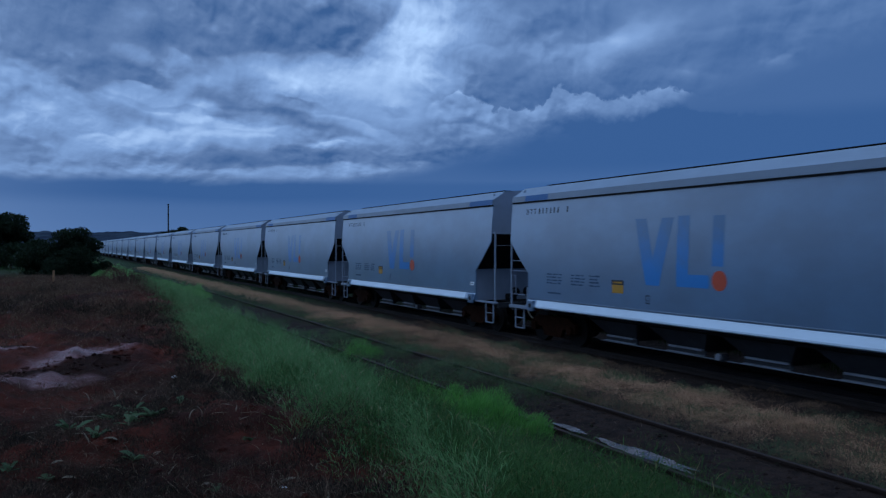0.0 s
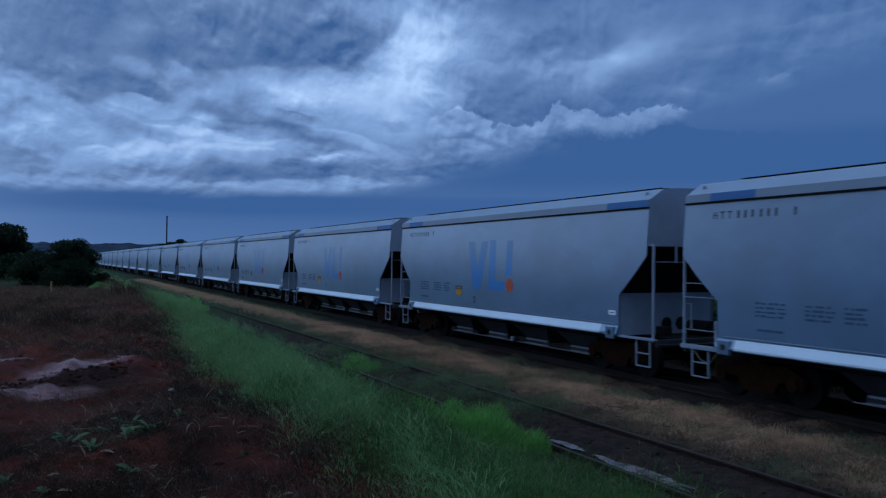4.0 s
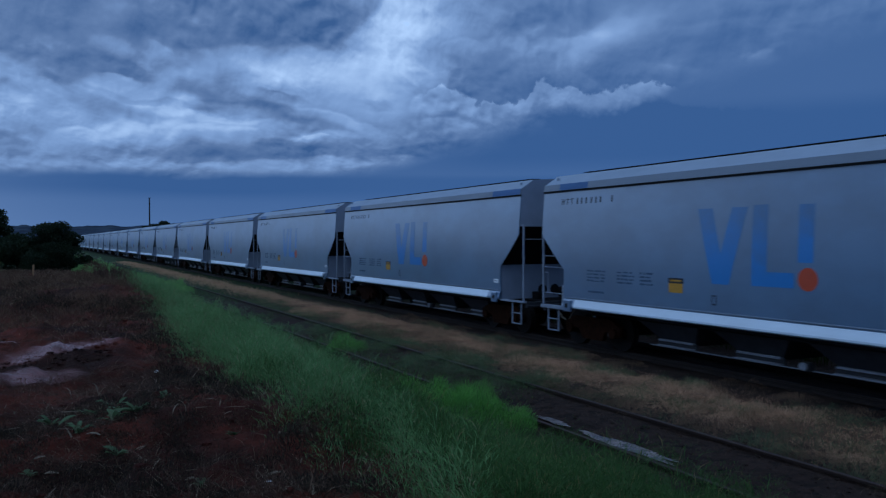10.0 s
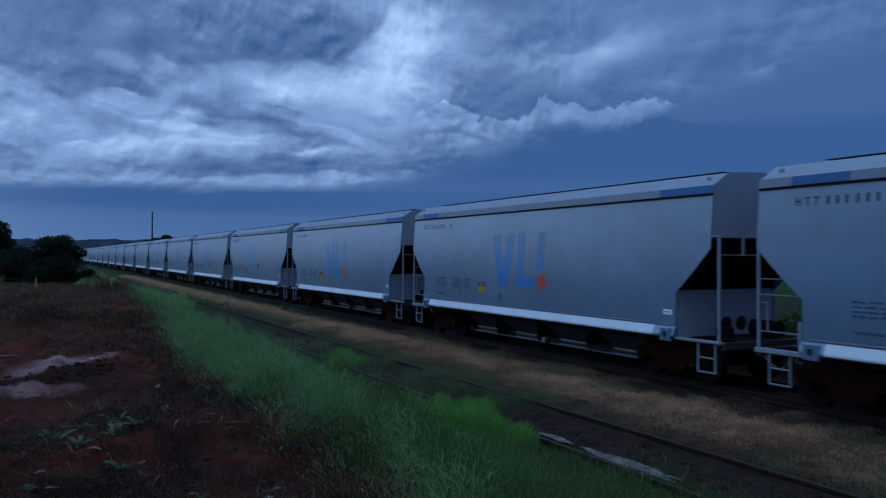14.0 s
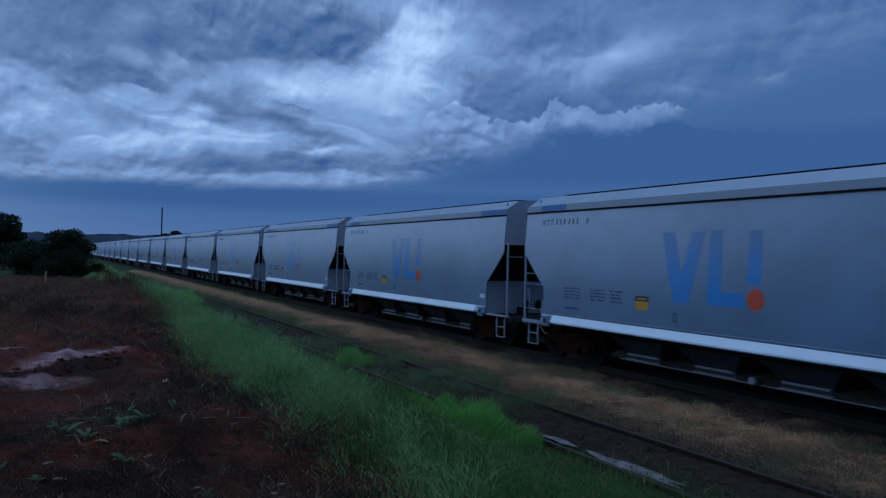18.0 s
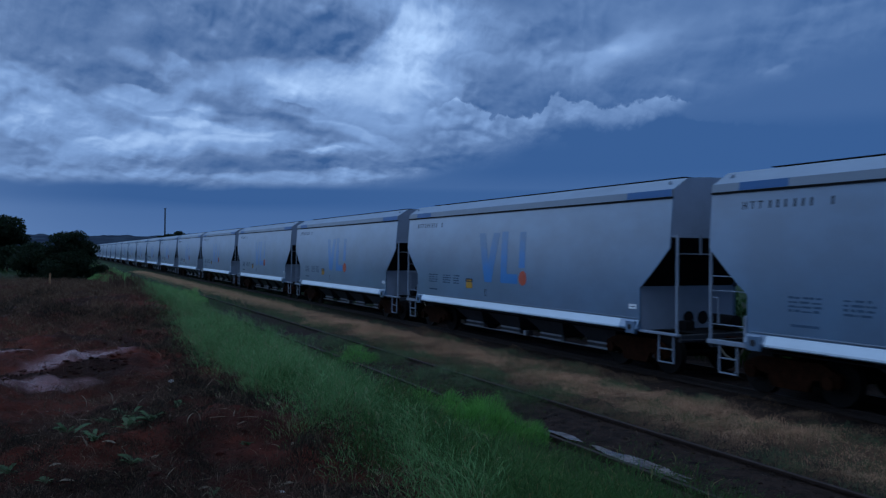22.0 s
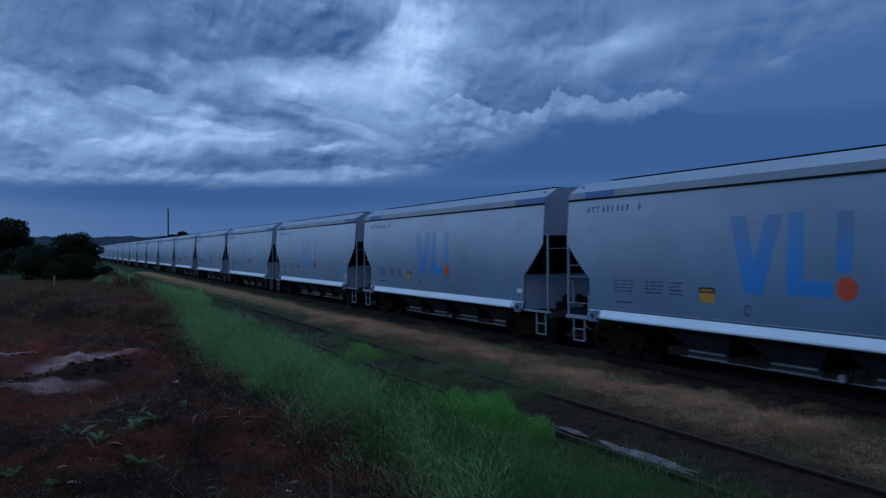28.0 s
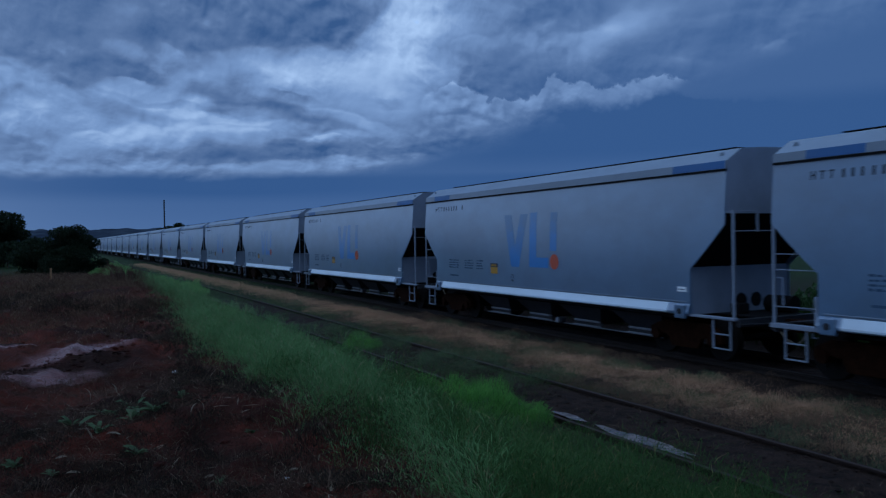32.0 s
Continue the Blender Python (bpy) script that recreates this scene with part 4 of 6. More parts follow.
def build_wagon():
    wagon = tagged(new("hopper_wagon"), "light grey steel covered hopper wagon with faded blue marks", "rail wagon", "hopper wagons of the train")
    for s in (-1, 1):
        smooth(part("side_sheet", made(side_sheet, s), GREY, wagon, "smooth curved light grey side sheet"))
        fascia = [(flank(EAVE) - 0.02, EAVE - 0.035), (flank(EAVE) + 0.035, EAVE), (1.445, EAVE + 0.175), (1.40, EAVE + 0.175)]
        part("fascia", made(prism, [(s * x, REAR, z) for x, z in fascia], (0, FRONT - REAR, 0)), FASCIA, wagon, "darker grey band under the roof")
        # black strip along the lower edge of the fascia
        part("eave_gutter", made(box, *sorted((s * (flank(EAVE) - 0.01), s * (flank(EAVE) + 0.038))), REAR, FRONT, EAVE - 0.046, EAVE - 0.002), BLACK, wagon)
        for y0, y1 in ((REAR + 0.02, 2.35), (13.95, 15.2)):
            band = [(flank(EAVE) + 0.041, EAVE + 0.004), (1.451, EAVE + 0.172), (1.447, EAVE + 0.172), (flank(EAVE) + 0.037, EAVE + 0.004)]
            part("blue_band", made(prism, [(s * x, y0, z) for x, z in band], (0, y1 - y0, 0)), BLUE_BAND, wagon, "blue painted band")
        sill = [(1.50, SILL_TOP + 0.03), (1.57, SILL_TOP), (1.64, SILL_LOW + 0.04), (1.64, SILL_LOW), (1.50, SILL_LOW)]
        part("side_sill", made(prism, [(s * x, FOOT_REAR + 0.68, z) for x, z in sill], (0, FOOT_FRONT - FOOT_REAR - 1.2, 0)), PALE, wagon, "pale painted side sill")
        lip = [(1.552, 1.325), (1.572, 1.320), (1.572, 1.305), (1.552, 1.300)]
        part("sill_lip", made(prism, [(s * x, FOOT_REAR + 0.1, z) for x, z in lip], (0, FOOT_FRONT - FOOT_REAR - 0.2, 0)), FASCIA, wagon, "thin folded lip above the sill")
        for y0, y1 in ((FOOT_REAR, FOOT_REAR + 0.68), (FOOT_FRONT - 0.52, FOOT_FRONT)):
            mid = y0 + 0.25 if y0 < 5 else y1 - 0.25
            bracket = part("jacking_bracket", made(prism, [(s * x, y0, z) for x, z in sill], (0, y1 - y0, 0)), GREY, wagon, "grey jacking bracket with a round hole")
            part("pad", made(box, *sorted((s * 1.58, s * 1.66)), mid - 0.17, mid + 0.17, 0.94, 1.25, 0.02), GREY, bracket)
            # a thin black disc paints the dark inside of the hole
            part("hole", made(ring, (s * 1.661, mid, 1.10), (1, 0, 0), 0.07, 0.012, 14), INK, bracket)
        # corner posts, end rungs and hanging steps
        for y, top in ((0.5, 3.32), (FRONT - 0.03, 3.0)):
            part("corner_post", made(box, *sorted((s * 1.47, s * 1.52)), y - 0.026, y + 0.026, 0.98, top, 0.006), RAIL_PAINT, wagon, "pale painted corner post")
        bm = bmesh.new()
        box(bm, *sorted((s * 1.42, s * 1.56)), 0.44, FOOT_REAR + 0.05, 0.995, 1.05, 0.01)
        part("end_step_beam", bm, RAIL_PAINT, wagon)
        bm = bmesh.new()
        box(bm, *sorted((s * 1.42, s * 1.56)), FOOT_FRONT - 0.05, FRONT + 0.03, 0.96, 1.05, 0.01)
        part("end_step_beam", bm, RAIL_PAINT, wagon)
        for z, x in ((3.30, 0.80), (2.88, 0.30)):
            part("rung", made(rod, (s * 1.48, 0.5, z), (s * x, 0.5, z), 0.010, 6), RAIL_PAINT, wagon)
        part("ladder_stile", made(box, *sorted((s * 0.78, s * 0.82)), 0.48, 0.52, 2.86, 3.32), END_GREY, wagon)
        part("stile_bracket", made(box, *sorted((s * 1.44, s * 1.48)), 0.52, REAR + 0.02, 3.27, 3.30), END_GREY, wagon)
        for z in (2.41, 2.10, 1.38):
            y_in = side_ends(z)[1] + 0.05
            part("rung", made(rod, (s * 1.48, FRONT - 0.03, z), (s * 1.48, y_in - 0.12, z), 0.011, 6), RAIL_PAINT, wagon)
        part("grab_post", made(box, *sorted((s * 1.50, s * 1.56)), FOOT_FRONT + 0.03, FOOT_FRONT + 0.09, 1.04, 1.62, 0.008), RAIL_PAINT, wagon)
        part("brake_bracket", made(box, *sorted((s * 1.44, s * 1.47)), FRONT - 0.22, FRONT - 0.20, 1.40, 1.96), END_GREY, wagon)
        part("brake_arm", made(box, *sorted((s * 1.44, s * 1.47)), FRONT - 0.22, FRONT - 0.04, 1.94, 1.96), END_GREY, wagon)
        for y in (0.83, 15.42):
            step = part("hanging_step", made(box, *sorted((s * 1.50, s * 1.54)), y - 0.26, y - 0.234, 0.36, 0.98), RAIL_PAINT, wagon, "pale painted hanging step")
            part("stile", made(box, *sorted((s * 1.50, s * 1.54)), y + 0.234, y + 0.26, 0.36, 0.98), RAIL_PAINT, step)
            for z in (0.36, 0.67):
                part("tread", made(box, *sorted((s * 1.49, s * 1.55)), y - 0.235, y + 0.235, z, z + 0.022), RAIL_PAINT, step)
        if s < 0:
            add_marks(wagon)
        part("roof_walkway", made(box, *sorted((s * 0.58, s * 0.88)), 1.0, 14.9, 4.703, 4.715), BLACK, wagon, "dark steel roof walkway")
        for y in (1.2, 4.6, 8.0, 11.4, 14.7):
            part("walkway_foot", made(box, *sorted((s * 0.60, s * 0.86)), y - 0.03, y + 0.03, 4.66, 4.703), BLACK, wagon)
        for y in (REAR + 0.35, FRONT - 0.35):
            part("lifting_lug", made(prism, [(s * 1.2, y - 0.08, 4.50), (s * 1.2, y + 0.08, 4.50), (s * 1.2, y + 0.04, 4.59), (s * 1.2, y - 0.04, 4.59)], (s * 0.02, 0, 0)), ROOF, wagon)
    part("roof", made(roof), ROOF, wagon, "pale cambered roof with sloping edges")
    part("hatch_cover", made(box, -0.45, 0.45, 2.2, 14.0, 4.69, 4.722), ROOF, wagon, "long pale hatch cover")
    for y, thick, slope in ((REAR, 0.03, 1), (FRONT - 0.03, 0.03, -1)):
        part("end_sheet", made(end_plate, y, thick), END_GREY, wagon, "grey upright end sheet")
        y0, y1 = (REAR, FOOT_REAR + 0.55) if slope > 0 else (FRONT, FOOT_FRONT - 0.55)
        pts = [(-1.5, y0, 3.26), (1.5, y0, 3.26), (1.5, y1, 1.6), (-1.5, y1, 1.6)]
        # the shade of its underside is put into the black colour
        part("slope_sheet", made(prism, pts, (0, slope * 0.03, 0.03)), BLACK, wagon, "sloping hopper floor sheet, black for the shade under it")
        b = FOOT_REAR + 0.02 if slope > 0 else FOOT_FRONT - 0.05
        wall = part("bulkhead", made(box, -1.50, 1.50, b, b + 0.03, 1.03, 2.09), END_GREY, wagon, "grey transverse plate under the slope")
        face = b - 0.004 if slope > 0 else b + 0.034
        # flat black discs paint the dark of two holes in the plate
        for x in (0.0, 0.47):
            part("opening", made(ring, (x, face, 1.29), (0, 1, 0), 0.17, 0.01, 20), BLACK, wall)
        e = 0.46 if slope > 0 else FRONT + 0.02
        # the gap's darkness is put into the end sill, deck and lever colours
        part("end_sill", made(box, -1.44, 1.44, e - 0.05, e + 0.05, 0.86, 1.03, 0.01), CHUTE, wagon)
        part("deck", made(box, -0.75, 0.75, *sorted((e, b)), 1.0, 1.025), BLACK, wagon, "steel end deck, black for the shade between wagons")
        c = 0.0 if slope > 0 else PITCH
        coupler = part("coupler", made(box, -0.11, 0.11, *sorted((c + slope * 0.10, e)), 0.72, 0.96, 0.03), RUST, wagon, "rusty knuckle coupler")
        part("knuckle", made(box, -0.2, 0.14, *sorted((c - slope * 0.02, c + slope * 0.22)), 0.70, 0.98, 0.05), RUST, coupler)
        bm = bmesh.new()
        hose = [(-0.35, e, 0.86), (-0.36, e - slope * 0.14, 0.72), (-0.34, e - slope * 0.3, 0.55), (-0.3, e - slope * 0.42, 0.50)]
        for a, d in zip(hose, hose[1:]):
            rod(bm, a, d, 0.022, 6)
        part("brake_hose", bm, HOSE, wagon, "pale worn brake hose")
        part("uncoupling_lever", made(rod, (-1.45, e - slope * 0.07, 0.92), (-0.2, e - slope * 0.07, 0.88), 0.015, 6), CHUTE, wagon)
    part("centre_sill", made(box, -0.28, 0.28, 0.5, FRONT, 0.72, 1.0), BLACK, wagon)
    # four discharge hoppers
    for y in (3.95, 6.35, 8.75, 11.15):
        pts = [(-1.42, y - 1.12, 1.04), (-1.42, y + 1.12, 1.04), (-0.92, y + 0.50, 0.42), (-0.92, y - 0.50, 0.42)]
        bm = bmesh.new()
        a = [bm.verts.new(p) for p in pts]
        b = [bm.verts.new((-x, yy, z)) for x, yy, z in pts]
        bm.faces.new(a)
        bm.faces.new(b[::-1])
        for i in range(4):
            j = (i + 1) % 4
            bm.faces.new((a[j], a[i], b[i], b[j]))
        bmesh.ops.recalc_face_normals(bm, faces=bm.faces)
        chute = part("hopper_chute", bm, CHUTE, wagon, "dark sloping discharge chute")
        for s in (-1, 1):
            part("gate_rail", made(box, *sorted((s * 0.96, s * 1.06)), y - 0.56, y + 0.56, 0.46, 0.50), STEEL, chute, "bare steel gate rail")
            part("gate_frame", made(box, *sorted((s * 0.94, s * 1.00)), y - 0.62, y + 0.62, 0.35, 0.46), CHUTE, chute)
            part("gate_lip", made(box, *sorted((s * 1.0, s * 1.10)), y - 0.60, y + 0.60, 0.335, 0.365), STEEL, chute)
    for s in (-1, 1):
        part("gate_shaft", made(rod, (s * 1.05, 3.2, 0.33), (s * 1.05, 12.0, 0.33), 0.012, 6), STEEL, wagon)
        gear = part("gearbox", made(box, *sorted((s * 0.98, s * 1.18)), 7.42, 7.62, 0.32, 0.50, 0.04), CHUTE, wagon, "dull grey gate gearbox")
        part("hand_wheel", made(ring, (s * 1.21, 7.52, 0.42), (1, 0, 0), 0.08, 0.04, 14), STEEL, gear)
    part("air_reservoir", made(rod, (0.55, 0.72, 1.22), (0.55, 1.45, 1.22), 0.19, 16), BLACK, wagon)
    part("valve_box", made(box, -0.5, -0.2, 1.3, 1.6, 1.02, 1.25, 0.03), BLACK, wagon)
    part("brake_pipe", made(rod, (-1.38, 2.2, 0.93), (-1.38, 14.4, 0.93), 0.02, 6), BLACK, wagon)
    sets = build_bogie(wagon, 2.35) + build_bogie(wagon, 14.15)
    return wagon, sets


AHEAD, BEHIND = 21, 13      # wagons before and after the one that is at the camera when the clip starts


def travelled(t):
    """Where the dot of wagon 0 is along the track, less its place on the wagon."""
    return -3.504 + 6.30753 * t + 0.00230277 * t * t - 7.14


wagon, wheelsets = build_wagon()
wagon.location = (TRACK, travelled(0), 0)
train = [(0, wagon)]
for k in range(-AHEAD, BEHIND + 1):
    if k:
        train.append((k, copy_thing(wagon, pose(TRACK, travelled(0) - k * PITCH, 0))))


# ---- plants ----
def blades(name, spots, material, label, category, width=0.008, lean=0.35, kind="stuff"):
    """Many grass blades in one mesh: spots are rows of x, y, z, height and, at will, the way they lean."""
    p = np.array(spots)
    n = len(p)
    rng = np.random.default_rng(n)
    a = rng.uniform(0, 2 * np.pi, n)
    h = p[:, 3]
    bend = lean * h * rng.uniform(0.2, 1.3, n)
    b = p[:, 4] + rng.normal(0, 0.55, n) if p.shape[1] > 4 else rng.uniform(0, 2 * np.pi, n)
    side = np.stack([np.cos(a), np.sin(a), 0 * a], 1) * (width * rng.uniform(0.6, 1.4, n) * np.clip(h / 0.4, 0.6, 1.6))[:, None] / 2
    out = np.stack([np.cos(b), np.sin(b), 0 * b], 1)
    up = np.array([0.0, 0.0, 1.0])
    root = p[:, :3] - (0, 0, 0.02)
    mid = root + out * (bend * 0.24)[:, None] + up * (h * 0.48)[:, None]
    tip = root + out * bend[:, None] + up * (h * rng.uniform(0.72, 1.0, n))[:, None]
    v = np.stack([root, mid + side * 1.15, tip, mid - side * 1.15], 1).reshape(-1, 3)
    mesh = bpy.data.meshes.new(name)
    mesh.vertices.add(4 * n)
    mesh.vertices.foreach_set("co", v.astype(np.float32).ravel())
    mesh.loops.add(4 * n)
    mesh.loops.foreach_set("vertex_index", np.arange(4 * n, dtype=np.int32))
    mesh.polygons.add(n)
    mesh.polygons.foreach_set("loop_start", (np.arange(n) * 4).astype(np.int32))
    mesh.update(calc_edges=True)
    mesh.materials.append(material)
    return tagged(new(name, mesh), label, category, kind=kind)


def scatter(count, x0, x1, y0, y1, low, high, keep=None, clump=0.0):
    rng = random.Random(count * 7 + int(y0 * 10))
    out = []
    while len(out) < count:
        x, y = rng.uniform(x0, x1), rng.uniform(y0, y1)
        d = lump(x, y, 1.3, 11.0) * 0.5 + 0.5
        if clump and rng.random() > (1 - clump) + clump * d * 1.6:
            continue
        if keep and not keep(x, y, rng):
            continue
        z = ground_height(x, y)
        lower = 1 - 0.35 * min(max((x - 3.8) / 1.6, 0), 1) if keep is on_slope else 1
        out.append((x, y, z, rng.uniform(low, high) * ((0.30 + 1.4 * d) if keep is on_slope else (0.55 + 0.9 * d)) * lower))
    return out


def on_slope(x, y, rng):
    edge = crest(y)
    far = 6.55 + 0.5 * lump(0, y, 0.4, 7.0)
    if x < edge - 0.40 or x > far:
        return False
    if (x - 4.9) ** 2 + (y - 8.5) ** 2 < 1.1 and rng.random() < 0.6:
        return False
    if 27 < y < 40 and x > 3.9 and rng.random() < 0.55:
        return False
    return rng.random() < min(1.0, (x - edge + 0.5) / 0.7) * (1.0 if x < far - 0.8 else 0.6)


def tussocks(spots, per, reach, rng_seed):
    """Feathery plants: short leaves at several heights that lean outward from shared roots."""
    rng = random.Random(rng_seed)
    out = []
    for x, y, z, h in spots:
        for _ in range(per):
            a, d, k = rng.uniform(0, 6.283), reach * rng.random() ** 0.7, rng.random()
            out.append((x + d * math.cos(a), y + d * math.sin(a), z + 0.80 * h * k, h * rng.uniform(0.07, 0.22) * (1 - 0.3 * k), a))
    return out


near = scatter(2600, 1.4, 7.0, 3.0, 14, 0.24, 0.60, on_slope, 0.8)
middle = scatter(2000, 1.6, 7.1, 14, 32, 0.28, 0.62, on_slope, 0.7)
beyond = scatter(1500, 2.0, 7.2, 32, 90, 0.40, 0.75, on_slope, 0.5)
behind = scatter(900, 1.4, 7.0, -16, 3.0, 0.24, 0.60, on_slope, 0.8)
green = tussocks(near, 140, 0.19, 1) + tussocks(behind, 20, 0.17, 4) + tussocks(middle, 52, 0.19, 2) + tussocks(beyond, 16, 0.2, 3)
upper, lower_slope = [g for g in green if g[0] < 1.2 + 0.22 * g[1] or g[1] > 22], [g for g in green if not (g[0] < 1.2 + 0.22 * g[1] or g[1] > 22)]
blades("tall_grass", upper, GRASS, "tall wet green grass covering the slope below the bank", "grass", 0.0058, 1.4)
blades("low_grass", lower_slope, DARK_GRASS, "dark green grass at the foot of the slope", "grass", 0.0058, 1.4)
seed_heads = scatter(2600, 1.8, 5.4, 4.5, 26, 0.35, 0.60, on_slope, 0.6)
blades("grass_stems", seed_heads, STEM, "thin pale seed stems above the green grass", "grass", 0.0035, 0.35)
far_green = scatter(9000, -40, 3.5, 54, 120, 0.1, 0.35, None, 0.6)
blades("meadow_grass", far_green, DARK_GRASS, "green meadow grass beyond the bank", "grass", 0.03)
weeds = tussocks(scatter(1500, 6.5, 9.6, 6, 50, 0.12, 0.40, lambda x, y, r: lump(x, y, 0.45, 21.3) > (0.05 if y < 13 else -0.08), 0.8), 22, 0.16, 9)
blades("track_weeds", weeds, DARK_GRASS, "short dull green weeds between the siding rails", "weeds", 0.008)


siding_grass = tussocks(scatter(150, 6.6, 8.3, 12.5, 24, 0.22, 0.50, lambda x, y, r: lump(x, y, 0.5, 41.3) > 0.10, 0.7), 40, 0.16, 12)
siding_grass += tussocks(scatter(130, 6.0, 7.35, 4.5, 8.0, 0.22, 0.46, None, 0.6), 60, 0.15, 22)
blades("siding_grass", siding_grass, DARK_GRASS, "green grass growing between the siding rails", "grass", 0.006, 1.05)


def straw_strip(x, y, rng):
    return rng.random() < min(max((y - 6.5) / 6, 0.06 if y > 3 else 0.6), 1) * math.exp(-((x - 10.8 - 0.4 * lump(0, y, 0.3, 8.0)) / 0.85) ** 2)


straw = scatter(30000, 8.9, 13.3, 5, 24, 0.03, 0.10, straw_strip, 0.95) + scatter(20000, 8.9, 13.3, 24, 42, 0.04, 0.13, straw_strip, 0.95)
far_straw = scatter(20000, 8.9, 13.0, 42, 120, 0.06, 0.22, straw_strip, 0.7) + scatter(5000, 8.9, 13.0, -16, 5, 0.06, 0.20, straw_strip, 0.7)
blades("far_dry_grass", far_straw, STRAW, "pinkish tan dry grass further along the tracks", "dry grass", 0.022, 1.2)
blades("dry_grass", straw, STRAW, "dry tan grass growing between the two tracks", "dry grass", 0.006, 1.8)


verge = scatter(15000, 8.85, 10.4, 5, 40, 0.06, 0.24, lambda x, y, rr: rr.random() < 0.35 + lump(x, y, 0.7, 17.0), 0.7)
verge += [(x, y, z, h) for x, y, z, h in scatter(5000, 9.6, 12.6, 6, 50, 0.08, 0.28, lambda x, y, rr: lump(x, y, 0.6, 27.0) > 0.15, 0.7)]
blades("verge_weeds", verge, BROWN_GREEN, "dull green weeds along the siding rail", "weeds", 0.006, 0.9)


# added grass, coloured dark, keeps light from behind off the track under the train
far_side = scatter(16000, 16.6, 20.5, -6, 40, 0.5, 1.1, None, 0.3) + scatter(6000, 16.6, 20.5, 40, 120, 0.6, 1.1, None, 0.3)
blades("lineside_grass", far_side, SHADE_GRASS, "added dark grass beyond the train, blocking light under it", "grass", 0.03)


def on_bank(x, y, rng):
    if x > crest(y) + 0.5:
        return False
    bare = lump(x, y, 0.45, 31.0) + 0.85 * math.exp(-((x - 0.7) ** 2 / 1.6 + (y - 13.8) ** 2 / 7)) + 0.7 * math.exp(-((x - 0.1) ** 2 / 1.2 + (y - 11.3) ** 2 / 2.5))
    return bare < 0.12 or rng.random() < 0.15


dead = scatter(9000, -6, 2.6, -14, 3.5, 0.04, 0.16, on_bank, 0.8) + scatter(45000, -4, 2.6, 3.5, 12, 0.03, 0.13, on_bank, 0.8) + scatter(30000, -8, 4.0, 12, 45, 0.06, 0.26, on_bank, 0.7)
brown = scatter(75000, -8, 4.4, 12, 46, 0.06, 0.24, on_bank, 0.8)
blades("brown_grass", brown, BROWN, "dead brown grass over the mound on the bank", "dead grass", 0.011, 1.8)
blades("dead_stalks", dead, DEAD, "flattened dead brown stalks littering the red bank", "dead grass", 0.006, 2.2)


def edge_band(x, y, rng):
    return abs(x - crest(y) + 0.30) < 0.4


rim = scatter(1500, 1.0, 4.0, 3.5, 16, 0.06, 0.22, edge_band, 0.8) + scatter(1700, -3.5, 2.2, 3.8, 9.5, 0.05, 0.15, on_bank, 0.9)
blades("bent_straw", rim, PALE_STRAW, "bent pale straw lying along the edge of the bank", "dead grass", 0.007, 1.6)


def tuft(x, y, r, h, n, material, label, seed):
    """A dense clump of fresh grass: one plant."""
    rng = random.Random(seed)
    spots = []
    for _ in range(n):
        a, d = rng.uniform(0, 6.283), r * math.sqrt(rng.random())
        px, py = x + d * math.cos(a), y + d * math.sin(a)
        tall = h * (1 - 0.6 * (d / r) ** 2) * (0.75 + 0.5 * lump(px, py, 2.2, seed))
        k = rng.random() ** 0.6
        spots.append((px, py, ground_height(px, py) + tall * k * 0.75, tall * rng.uniform(0.18, 0.36), a))
    blades("grass_clump", spots, material, label, "grass clump", 0.0075 if y < 30 else 0.02, 0.8, kind="thing")


for i, (x, y, r, h, n) in enumerate(((6.25, 11.5, 0.55, 1.0, 5000), (5.75, 10.9, 0.60, 1.15, 6000), (6.45, 10.6, 0.45, 0.8, 3500), (5.2, 11.3, 0.60, 1.0, 5000), (5.5, 10.2, 0.5, 0.8, 4000), (6.0, 12.3, 0.5, 0.9, 3500))):
    tuft(x, y, r, h, n, BRIGHT, "fresh bright green feathery grass clump near the siding rail", 4 + 10 * i)
tuft(7.25, 20.0, 0.55, 0.62, 2500, BRIGHT, "yellow-green grass clump between the siding rails", 6)
tuft(4.6, 19.0, 0.45, 1.0, 2500, GRASS, "tall green grass clump on the slope", 7)
for i, (x, y, r, h) in enumerate(((2.3, 43, 0.8, 0.5), (3.0, 41.5, 0.9, 0.65), (3.6, 43, 0.9, 0.85), (4.2, 40.5, 0.9, 1.0), (4.6, 43.5, 1.0, 1.1), (3.1, 39, 0.8, 0.6), (5.0, 39.0, 0.9, 0.8), (3.7, 38, 0.7, 0.7), (5.5, 41, 0.9, 1.0), (6.0, 43.5, 1.0, 1.1), (5.6, 37.5, 0.7, 0.7), (6.6, 46, 1.2, 1.1), (4.6, 36.2, 0.7, 0.7))):
    tuft(x, y, r, h, 4200, LIGHT_GRASS, "light green feathery grass clump beside the dark bushes", 140 + i)
for i, (x, y, r) in enumerate(((4.3, 47, 1.0), (5.2, 45, 1.2), (6.0, 47, 1.1), (6.5, 52, 1.3), (5.0, 53, 1.4), (4.5, 59, 1.4), (6.2, 60, 1.6))):
    tuft(x, y, r, 1.0, 4500, LIGHT_GRASS, "light green feathery grass clump far along the slope", 90 + i)


